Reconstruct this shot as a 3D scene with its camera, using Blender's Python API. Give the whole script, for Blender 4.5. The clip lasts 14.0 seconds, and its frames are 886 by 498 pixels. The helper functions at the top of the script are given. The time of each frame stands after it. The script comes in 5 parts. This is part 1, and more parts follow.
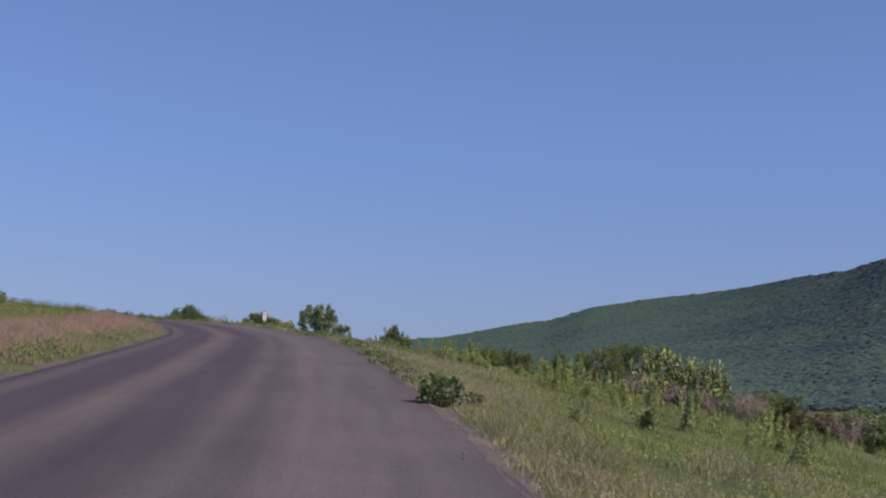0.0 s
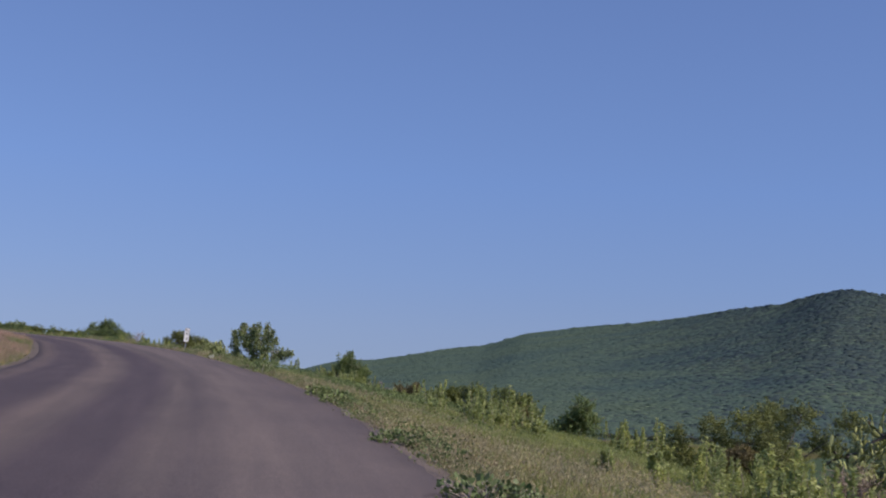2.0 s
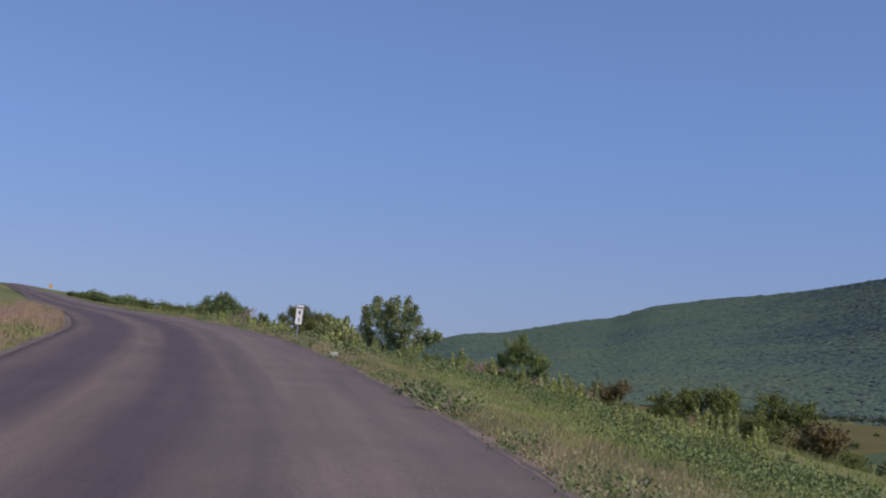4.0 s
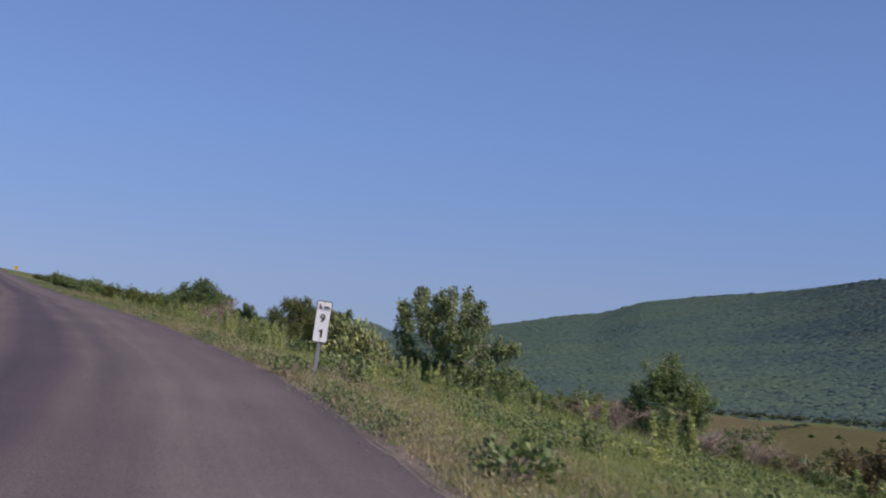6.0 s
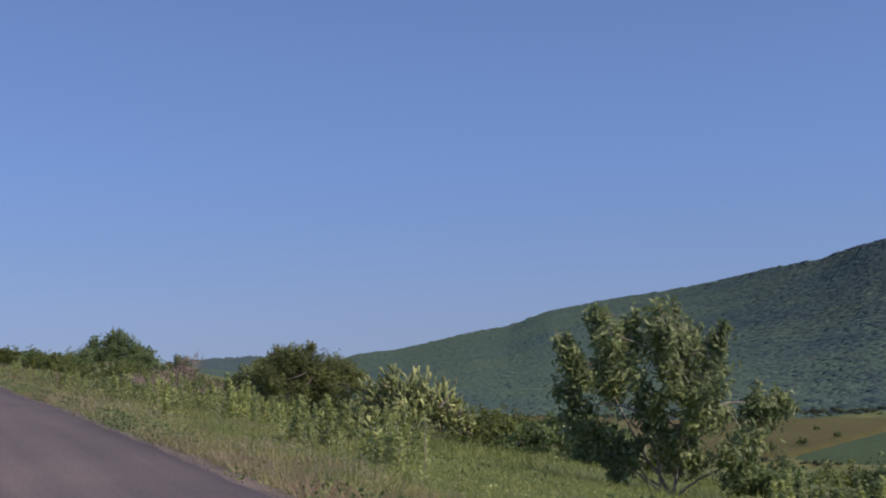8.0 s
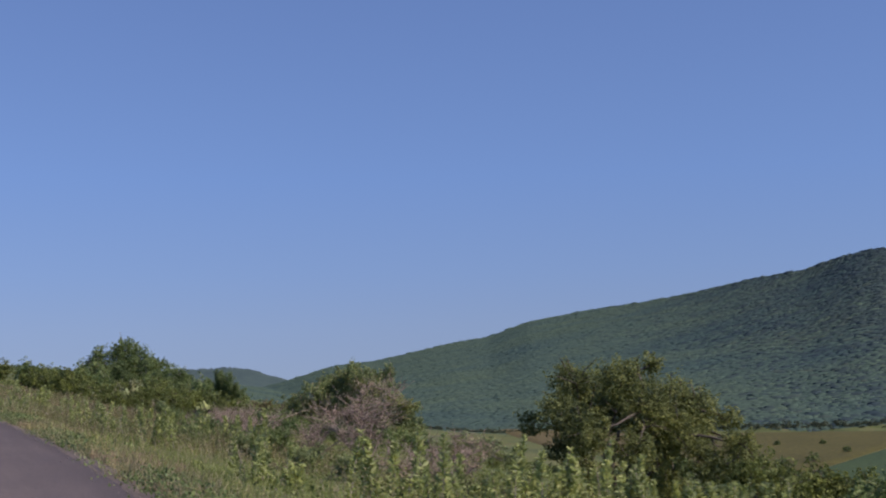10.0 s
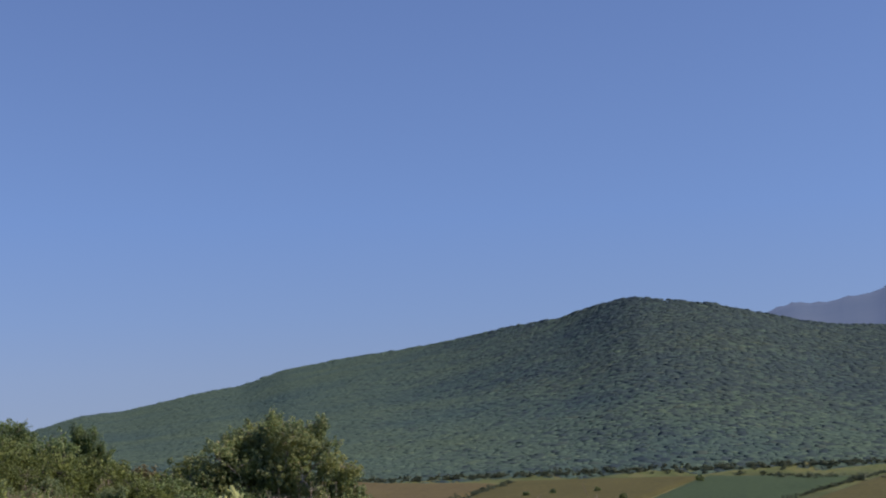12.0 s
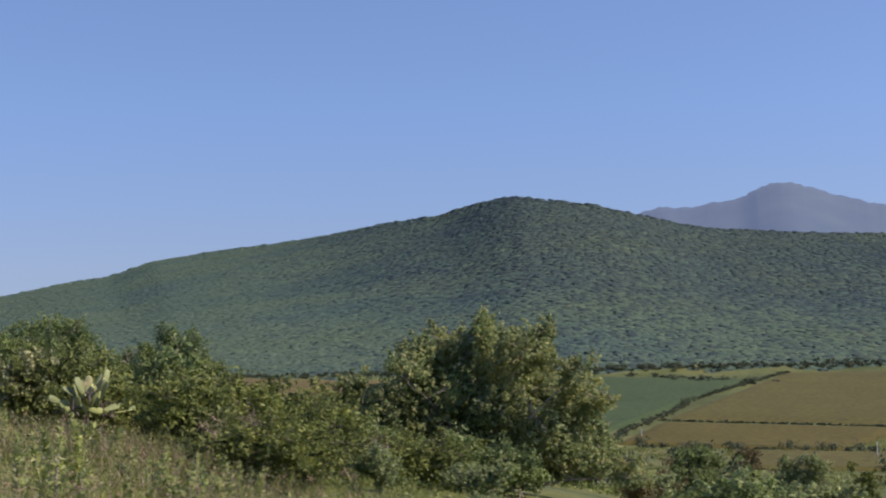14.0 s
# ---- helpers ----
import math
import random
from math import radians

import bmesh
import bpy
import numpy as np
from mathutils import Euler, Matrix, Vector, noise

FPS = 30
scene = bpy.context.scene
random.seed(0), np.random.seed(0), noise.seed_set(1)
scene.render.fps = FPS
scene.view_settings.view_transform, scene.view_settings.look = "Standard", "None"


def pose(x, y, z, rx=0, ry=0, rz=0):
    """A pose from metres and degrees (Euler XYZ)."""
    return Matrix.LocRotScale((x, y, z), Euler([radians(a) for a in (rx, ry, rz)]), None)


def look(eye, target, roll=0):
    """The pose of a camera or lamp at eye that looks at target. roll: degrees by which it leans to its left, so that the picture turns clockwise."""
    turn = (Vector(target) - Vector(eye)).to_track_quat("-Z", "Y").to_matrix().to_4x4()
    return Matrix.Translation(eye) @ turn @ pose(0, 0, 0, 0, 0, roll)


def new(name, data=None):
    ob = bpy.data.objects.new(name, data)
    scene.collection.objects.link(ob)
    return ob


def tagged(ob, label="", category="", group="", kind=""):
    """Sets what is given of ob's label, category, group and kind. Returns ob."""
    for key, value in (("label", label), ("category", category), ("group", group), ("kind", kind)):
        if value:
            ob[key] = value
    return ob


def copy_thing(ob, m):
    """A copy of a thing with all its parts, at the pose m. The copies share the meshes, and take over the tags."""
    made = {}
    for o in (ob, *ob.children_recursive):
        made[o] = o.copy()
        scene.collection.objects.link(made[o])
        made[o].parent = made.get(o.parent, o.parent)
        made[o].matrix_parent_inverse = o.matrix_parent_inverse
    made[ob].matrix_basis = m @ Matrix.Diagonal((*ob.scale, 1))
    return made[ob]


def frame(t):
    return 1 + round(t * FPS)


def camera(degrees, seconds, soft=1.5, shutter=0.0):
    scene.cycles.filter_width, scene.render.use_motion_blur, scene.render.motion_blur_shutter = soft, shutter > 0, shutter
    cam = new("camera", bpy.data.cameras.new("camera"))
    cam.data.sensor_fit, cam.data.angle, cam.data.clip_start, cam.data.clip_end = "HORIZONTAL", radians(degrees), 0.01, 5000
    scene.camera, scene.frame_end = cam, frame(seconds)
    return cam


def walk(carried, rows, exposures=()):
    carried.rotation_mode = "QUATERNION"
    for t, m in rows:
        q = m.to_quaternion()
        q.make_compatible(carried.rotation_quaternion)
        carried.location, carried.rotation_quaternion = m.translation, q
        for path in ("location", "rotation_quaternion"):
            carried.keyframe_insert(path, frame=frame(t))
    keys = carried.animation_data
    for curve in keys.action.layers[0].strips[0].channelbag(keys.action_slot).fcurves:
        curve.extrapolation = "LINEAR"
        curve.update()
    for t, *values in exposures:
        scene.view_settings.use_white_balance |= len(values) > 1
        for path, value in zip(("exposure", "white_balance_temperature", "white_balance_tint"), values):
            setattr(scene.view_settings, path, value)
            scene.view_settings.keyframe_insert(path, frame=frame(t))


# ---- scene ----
cam = camera(36.46, 14.0, soft=2.05, shutter=0.1)
PATH = [
    (0, (0.000, -0.000, 1.500), (0.000, 19.916, 3.335), 1.71),
    (0.5, (-0.510, 5.551, 1.681), (0.050, 25.491, 3.131), 0.58),
    (1, (-1.270, 10.919, 2.038), (-0.455, 30.851, 3.471), 1.93),
    (1.5, (-1.909, 16.101, 2.270), (-1.361, 36.024, 3.924), 2.35),
    (2, (-2.386, 21.559, 2.508), (-1.426, 41.413, 4.722), 3.19),
    (2.5, (-2.938, 27.377, 2.774), (-1.992, 47.281, 4.491), 2.75),
    (3, (-3.681, 33.404, 3.079), (-3.428, 53.266, 5.409), 1.59),
    (3.5, (-4.445, 39.541, 3.377), (-5.251, 59.465, 4.923), 2.67),
    (3.7, (-4.727, 42.041, 3.497), (-5.621, 61.947, 5.219), 3.02),
    (5.8, (-9.136, 68.951, 4.623), (-9.380, 88.895, 6.097), 5.37),
    (6, (-9.688, 71.631, 4.750), (-10.333, 91.557, 6.344), 4.46),
    (6.5, (-11.162, 78.098, 4.985), (-12.266, 97.911, 7.479), 0.44),
    (7, (-12.661, 83.150, 5.259), (-13.311, 103.012, 7.511), -0.22),
    (7.2, (-13.358, 85.291, 5.358), (-13.414, 105.199, 7.276), -0.72),
    (9.3, (-21.477, 110.128, 6.405), (-20.073, 129.952, 8.649), -1.69),
    (9.5, (-22.244, 112.528, 6.493), (-20.723, 132.341, 8.756), -1.86),
    (10, (-24.424, 118.299, 6.707), (-23.112, 138.141, 8.849), -1.28),
    (10.5, (-26.463, 124.124, 6.926), (-24.639, 143.924, 9.083), -1.62),
    (11, (-28.324, 129.418, 7.142), (-26.111, 149.140, 9.614), -2.45),
    (11.5, (-30.202, 134.652, 7.294), (-26.779, 154.135, 10.239), -1.47),
    (12, (-32.214, 140.030, 7.453), (-27.252, 159.208, 10.204), -1.96),
    (12.5, (-34.125, 145.568, 7.641), (-28.239, 164.607, 9.336), 0.91),
    (13, (-36.003, 151.673, 7.874), (-28.877, 170.233, 10.045), 1.12),
    (13.5, (-37.672, 157.846, 8.070), (-30.925, 176.609, 9.633), 0.07),
    (14, (-39.284, 163.908, 8.261), (-32.434, 182.661, 9.445), -0.90),
]
EXPOSURES = [(0, 0.0, 6500, 14), (10.5, 0.0, 6500, 14), (12.4, 0.0, 6600, 13), (14.0, 0.36, 6950, 12)]
walk(cam, [(t, look(eye, target, roll)) for t, eye, target, roll in PATH], EXPOSURES)

# ---- world, sun ----
SUN_AZ, SUN_EL = radians(122), radians(43)
world = bpy.data.worlds.new("sky")
scene.world = world
world.use_nodes = True
wn, wl = world.node_tree.nodes, world.node_tree.links
sky_tex = wn.new("ShaderNodeTexSky")
sky_tex.sky_type = "NISHITA"
sky_tex.sun_disc = False
sky_tex.sun_elevation, sky_tex.sun_rotation = SUN_EL, SUN_AZ
sky_tex.altitude, sky_tex.air_density, sky_tex.dust_density, sky_tex.ozone_density = 1900, 1.0, 0.6, 2.0
lift = wn.new("ShaderNodeMapping")
lift.inputs["Scale"].default_value, lift.inputs["Location"].default_value = (1, 1, 0.6), (0, 0, 0.2)
wl.new(wn.new("ShaderNodeTexCoord").outputs["Generated"], lift.inputs[0])
wl.new(lift.outputs[0], sky_tex.inputs[0])
tone = wn.new("ShaderNodeMix")
tone.data_type, tone.blend_type = "RGBA", "MULTIPLY"
tone.inputs[0].default_value = 1.0
height = wn.new("ShaderNodeSeparateXYZ")
wl.new(lift.inputs[0].links[0].from_socket, height.inputs[0])
haze = wn.new("ShaderNodeValToRGB")
for _ in range(3):
    haze.color_ramp.elements.new(0.5)
for e, (p, c) in zip(haze.color_ramp.elements, [(0.0, (1.17, 0.92, 0.80, 1)), (0.05, (1.17, 1.0, 0.95, 1)), (0.09, (1.10, 1.03, 1.07, 1)), (0.16, (1.02, 1.05, 1.21, 1)), (0.32, (0.96, 0.98, 1.18, 1))]):
    e.position, e.color = p, c
wl.new(height.outputs[2], haze.inputs[0])
wl.new(haze.outputs[0], tone.inputs[7])
wl.new(sky_tex.outputs[0], tone.inputs[6])
wl.new(tone.outputs[2], wn["Background"].inputs[0])
wn["Background"].inputs[1].default_value = 0.125
sun_data = bpy.data.lights.new("sun", "SUN")
sun_data.energy, sun_data.angle, sun_data.color = 4.2, radians(0.5), (1.0, 0.91, 0.79)
sun = new("sun", sun_data)
to_sun = Vector((math.sin(SUN_AZ) * math.cos(SUN_EL), math.cos(SUN_AZ) * math.cos(SUN_EL), math.sin(SUN_EL)))
sun.matrix_world = look(to_sun * 300, (0, 0, 0))


# ---- materials ----
def mat(name, rough=0.9):
    m = bpy.data.materials.new(name)
    m.use_nodes = True
    b = m.node_tree.nodes["Principled BSDF"]
    b.inputs["Roughness"].default_value = rough
    b.inputs["Specular IOR Level"].default_value = 0.25
    return m, m.node_tree.nodes, m.node_tree.links, b


def ramp(n, l, src, stops):
    r = n.new("ShaderNodeValToRGB")
    while len(r.color_ramp.elements) < len(stops):
        r.color_ramp.elements.new(0.5)
    for e, (p, c) in zip(r.color_ramp.elements, stops):
        e.position, e.color = p, (*c, 1)
    l.new(src, r.inputs[0])
    return r.outputs[0]


def noise_tex(n, l, scale, detail=4, coord=None, rough=0.6):
    t = n.new("ShaderNodeTexNoise")
    t.inputs["Scale"].default_value, t.inputs["Detail"].default_value, t.inputs["Roughness"].default_value = scale, detail, rough
    if coord is None:
        coord = n.new("ShaderNodeNewGeometry").outputs["Position"]
    l.new(coord, t.inputs["Vector"])
    return t.outputs["Fac"]


def mix(n, l, fac, a, b, kind="MIX"):
    m = n.new("ShaderNodeMix")
    m.data_type, m.blend_type = "RGBA", kind
    for sock, v in ((m.inputs[0], fac), (m.inputs[6], a), (m.inputs[7], b)):
        if isinstance(v, (int, float)):
            sock.default_value = v
        elif isinstance(v, tuple):
            sock.default_value = (*v, 1)
        else:
            l.new(v, sock)
    return m.outputs[2]


def bump(n, l, b, height, strength, dist):
    k = n.new("ShaderNodeBump")
    k.inputs["Strength"].default_value, k.inputs["Distance"].default_value = strength, dist
    l.new(height, k.inputs["Height"])
    l.new(k.outputs[0], b.inputs["Normal"])


def mottled(name, stops, scale, fine, rough=0.9, bump_d=0.01):
    """A surface with broad patches of colour and a fine grain."""
    m, n, l, b = mat(name, rough)
    a, f = noise_tex(n, l, scale), noise_tex(n, l, fine, 6)
    c = ramp(n, l, a, stops)
    g = ramp(n, l, f, [(0.3, (0.62, 0.62, 0.62)), (0.7, (1.25, 1.25, 1.25))])
    l.new(mix(n, l, 1.0, c, g, "MULTIPLY"), b.inputs["Base Color"])
    bump(n, l, b, f, 0.6, bump_d)
    return m


def leafy(name, stops, trans=0.3, rough=0.55, drift=None):
    """Leaves: each one its own shade, some light through them."""
    m, n, l, b = mat(name, rough)
    geo = n.new("ShaderNodeNewGeometry")
    c = ramp(n, l, geo.outputs["Random Per Island"], stops)
    patch = ramp(n, l, noise_tex(n, l, 1.1, 4), [(0.28, (0.58, 0.64, 0.7)), (0.5, (0.96, 0.96, 0.96)), (0.72, (1.34, 1.28, 1.06))])
    c = mix(n, l, 1.0, c, patch, "MULTIPLY")
    if drift:
        where = ramp(n, l, noise_tex(n, l, 0.45, 5), [(0.5, (0, 0, 0)), (0.62, (0.75, 0.75, 0.75))])
        c = mix(n, l, where, c, drift)
    l.new(c, b.inputs["Base Color"])
    t = n.new("ShaderNodeBsdfTranslucent")
    l.new(c, t.inputs[0])
    s = n.new("ShaderNodeMixShader")
    s.inputs[0].default_value = trans
    l.new(b.outputs[0], s.inputs[1])
    l.new(t.outputs[0], s.inputs[2])
    l.new(s.outputs[0], n["Material Output"].inputs[0])
    return m


def plain(name, color, rough=0.6, metal=0.0, grain=25.0):
    m, n, l, b = mat(name, rough)
    g = ramp(n, l, noise_tex(n, l, grain, 5), [(0.3, tuple(0.82 * c for c in color)), (0.7, color)])
    l.new(g, b.inputs["Base Color"])
    b.inputs["Metallic"].default_value = metal
    return m




def meadow():
    """Grassy soil: broad olive and brown patches, finer tufts, bare crumbs."""
    m, n, l, b = mat("meadow_soil", 0.95)
    broad, mid, fine = noise_tex(n, l, 0.018, 5), noise_tex(n, l, 0.13, 5), noise_tex(n, l, 2.5, 6)
    c = ramp(n, l, mid, [(0.3, (0.08, 0.10, 0.033)), (0.5, (0.112, 0.127, 0.041)), (0.72, (0.15, 0.137, 0.06))])
    k = ramp(n, l, broad, [(0.35, (0.62, 0.66, 0.62)), (0.5, (1.0, 1.0, 1.0)), (0.65, (1.25, 1.05, 0.9))])
    g = ramp(n, l, fine, [(0.3, (0.6, 0.6, 0.6)), (0.7, (1.3, 1.3, 1.3))])
    l.new(mix(n, l, 1.0, mix(n, l, 1.0, c, k, "MULTIPLY"), g, "MULTIPLY"), b.inputs["Base Color"])
    bump(n, l, b, fine, 0.6, 0.05)
    return m


GROUND = meadow()
GRASS = leafy("grass_blades", [(0.0, (0.185, 0.225, 0.062)), (0.5, (0.26, 0.30, 0.09)), (0.85, (0.32, 0.34, 0.12)), (1.0, (0.42, 0.375, 0.19))], 0.4)
DRYGRASS = leafy("sunburnt_grass_blades", [(0.0, (0.23, 0.225, 0.095)), (0.5, (0.33, 0.295, 0.14)), (1.0, (0.46, 0.385, 0.25))], 0.4, drift=(0.38, 0.26, 0.18))
BROWNGRASS = leafy("browned_grass_blades", [(0.0, (0.14, 0.13, 0.058)), (0.5, (0.21, 0.18, 0.09)), (1.0, (0.32, 0.25, 0.15))], 0.4)
STRAW = leafy("dry_pink_grass", [(0.0, (0.40, 0.27, 0.19)), (0.6, (0.5, 0.315, 0.25)), (1.0, (0.58, 0.39, 0.32))], 0.4)
HAY = leafy("tan_seed_grass", [(0.0, (0.34, 0.30, 0.16)), (0.6, (0.44, 0.365, 0.22)), (1.0, (0.53, 0.44, 0.31))], 0.4)
WEED = leafy("weed_leaves", [(0.0, (0.25, 0.29, 0.095)), (0.6, (0.40, 0.445, 0.165)), (1.0, (0.56, 0.57, 0.26))], 0.45, 0.5)
BROAD = leafy("broad_leaves", [(0.0, (0.08, 0.12, 0.042)), (0.6, (0.145, 0.19, 0.068)), (1.0, (0.24, 0.285, 0.115))], 0.2, 0.5)
OLIVE = leafy("olive_leaves", [(0.0, (0.10, 0.128, 0.036)), (0.6, (0.18, 0.212, 0.06)), (1.0, (0.30, 0.315, 0.105))], 0.4)
DEEP = leafy("deep_green_leaves", [(0.0, (0.105, 0.155, 0.055)), (0.6, (0.20, 0.265, 0.10)), (1.0, (0.37, 0.41, 0.195))], 0.45)
BROADLEAF = leafy("dark_broad_leaves", [(0.0, (0.14, 0.19, 0.08)), (0.6, (0.26, 0.315, 0.135)), (0.9, (0.42, 0.45, 0.21)), (1.0, (0.48, 0.40, 0.20))], 0.5, 0.5, drift=(0.36, 0.36, 0.14))
FRESH = leafy("fresh_green_leaves", [(0.0, (0.16, 0.205, 0.09)), (0.6, (0.285, 0.335, 0.15)), (1.0, (0.46, 0.485, 0.26))], 0.45)
ACACIA = leafy("acacia_leaves", [(0.0, (0.12, 0.142, 0.05)), (0.6, (0.205, 0.228, 0.08)), (1.0, (0.33, 0.335, 0.125))], 0.45)
PALELEAF = leafy("pale_grey_green_leaves", [(0.0, (0.22, 0.25, 0.11)), (0.6, (0.36, 0.37, 0.19)), (1.0, (0.52, 0.47, 0.28))], 0.3)
RUST = leafy("rusty_leaves", [(0.0, (0.12, 0.10, 0.045)), (0.6, (0.19, 0.155, 0.07)), (1.0, (0.27, 0.21, 0.1))], 0.25)
BARK = mottled("grey_brown_bark", [(0.3, (0.19, 0.155, 0.125)), (0.7, (0.42, 0.36, 0.3))], 3.0, 40.0, 0.9, 0.01)
DARKBARK = mottled("dark_rough_bark", [(0.3, (0.075, 0.06, 0.05)), (0.7, (0.17, 0.14, 0.115))], 3.0, 40.0, 0.9, 0.01)
DEADWOOD = mottled("dead_twigs", [(0.3, (0.25, 0.19, 0.155)), (0.7, (0.42, 0.32, 0.265))], 2.0, 30.0, 0.95, 0.005)
PAD = leafy("cactus_pads", [(0.0, (0.17, 0.19, 0.08)), (0.6, (0.28, 0.30, 0.115)), (1.0, (0.41, 0.415, 0.16))], 0.0, 0.6)


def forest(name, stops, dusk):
    """Woods seen from afar: every crown its own shade, in broad drifts of bluer and yellower green, haze mixed in."""
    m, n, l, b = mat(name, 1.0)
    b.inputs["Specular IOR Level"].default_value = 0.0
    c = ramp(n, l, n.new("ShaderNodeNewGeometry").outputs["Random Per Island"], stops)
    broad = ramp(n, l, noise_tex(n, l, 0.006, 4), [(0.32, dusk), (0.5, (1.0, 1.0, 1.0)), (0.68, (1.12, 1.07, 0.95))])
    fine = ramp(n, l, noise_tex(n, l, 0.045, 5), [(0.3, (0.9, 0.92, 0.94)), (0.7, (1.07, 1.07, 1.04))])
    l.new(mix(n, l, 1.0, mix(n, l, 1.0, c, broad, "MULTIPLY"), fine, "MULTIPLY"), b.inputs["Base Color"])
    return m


# Base colours are lifted towards blue-grey to include the haze of distance.
FOREST = forest("hazy_forest_crowns", [(0.0, (0.064, 0.092, 0.076)), (0.3, (0.071, 0.103, 0.083)), (0.85, (0.079, 0.114, 0.087)), (1.0, (0.092, 0.124, 0.088))], (0.80, 0.85, 0.98))
WOODFLOOR = forest("hazy_forest_floor", [(0.0, (0.070, 0.100, 0.083)), (1.0, (0.070, 0.100, 0.083))], (0.80, 0.85, 0.98))
DARKWOOD = forest("darker_hill_crowns", [(0.0, (0.042, 0.058, 0.062)), (0.3, (0.048, 0.066, 0.068)), (0.85, (0.056, 0.077, 0.072)), (1.0, (0.074, 0.092, 0.072))], (0.80, 0.84, 0.98))
HEDGE = leafy("dark_hedge_leaves", [(0.0, (0.062, 0.080, 0.048)), (0.6, (0.094, 0.115, 0.066)), (1.0, (0.145, 0.158, 0.09))], 0.3)
CROP_GREEN = mottled("green_crop", [(0.3, (0.042, 0.068, 0.025)), (0.7, (0.054, 0.082, 0.031))], 0.02, 0.6, 0.95, 0.1)
CROP_TAN = mottled("ripening_crop", [(0.3, (0.108, 0.082, 0.029)), (0.7, (0.135, 0.102, 0.038))], 0.03, 0.5, 0.95, 0.1)
CROP_GOLD = mottled("yellowing_crop", [(0.3, (0.079, 0.065, 0.014)), (0.7, (0.099, 0.081, 0.019))], 0.03, 0.5, 0.95, 0.1)
CROP_OLIVE = mottled("olive_pasture", [(0.3, (0.078, 0.069, 0.017)), (0.7, (0.101, 0.087, 0.023))], 0.03, 0.5, 0.95, 0.1)


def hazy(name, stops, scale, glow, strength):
    """A far backdrop: dull base colour, its even bluish emission imitating kilometres of hazy air."""
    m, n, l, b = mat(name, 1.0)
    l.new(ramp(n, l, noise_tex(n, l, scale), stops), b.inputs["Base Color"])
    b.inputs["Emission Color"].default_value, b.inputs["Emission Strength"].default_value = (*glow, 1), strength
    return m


# Neither is a lamp: the emission paints the haze in front of them.
FARHILL = hazy("distant_woods_haze_glow", [(0.35, (0.032, 0.05, 0.042)), (0.65, (0.045, 0.066, 0.05))], 0.02, (0.04, 0.055, 0.085), 0.5)
MOUNTAIN = hazy("distant_rock_haze_glow", [(0.35, (0.03, 0.042, 0.052)), (0.65, (0.046, 0.056, 0.062))], 0.004, (0.118, 0.162, 0.30), 0.62)
WHITE = plain("white_sign_paint", (0.88, 0.865, 0.84), 0.45, 0, 3)
BLACK = plain("black_sign_paint", (0.025, 0.024, 0.028), 0.5)
ZINC = plain("galvanised_steel", (0.34, 0.34, 0.38), 0.5, 0.4, 30)
YELLOW = plain("yellow_sign_paint", (0.75, 0.42, 0.03), 0.5)
DIRT = mottled("gravelly_dirt", [(0.3, (0.10, 0.078, 0.068)), (0.7, (0.19, 0.15, 0.125))], 1.1, 28.0, 0.95, 0.02)
STONE = mottled("dusty_stones", [(0.3, (0.16, 0.135, 0.12)), (0.7, (0.3, 0.26, 0.235))], 4.0, 40.0, 0.9, 0.005)
POLE = plain("pale_concrete", (0.55, 0.53, 0.50), 0.8)
LITTER = plain("torn_white_plastic", (0.72, 0.68, 0.65), 0.6, 0, 9)


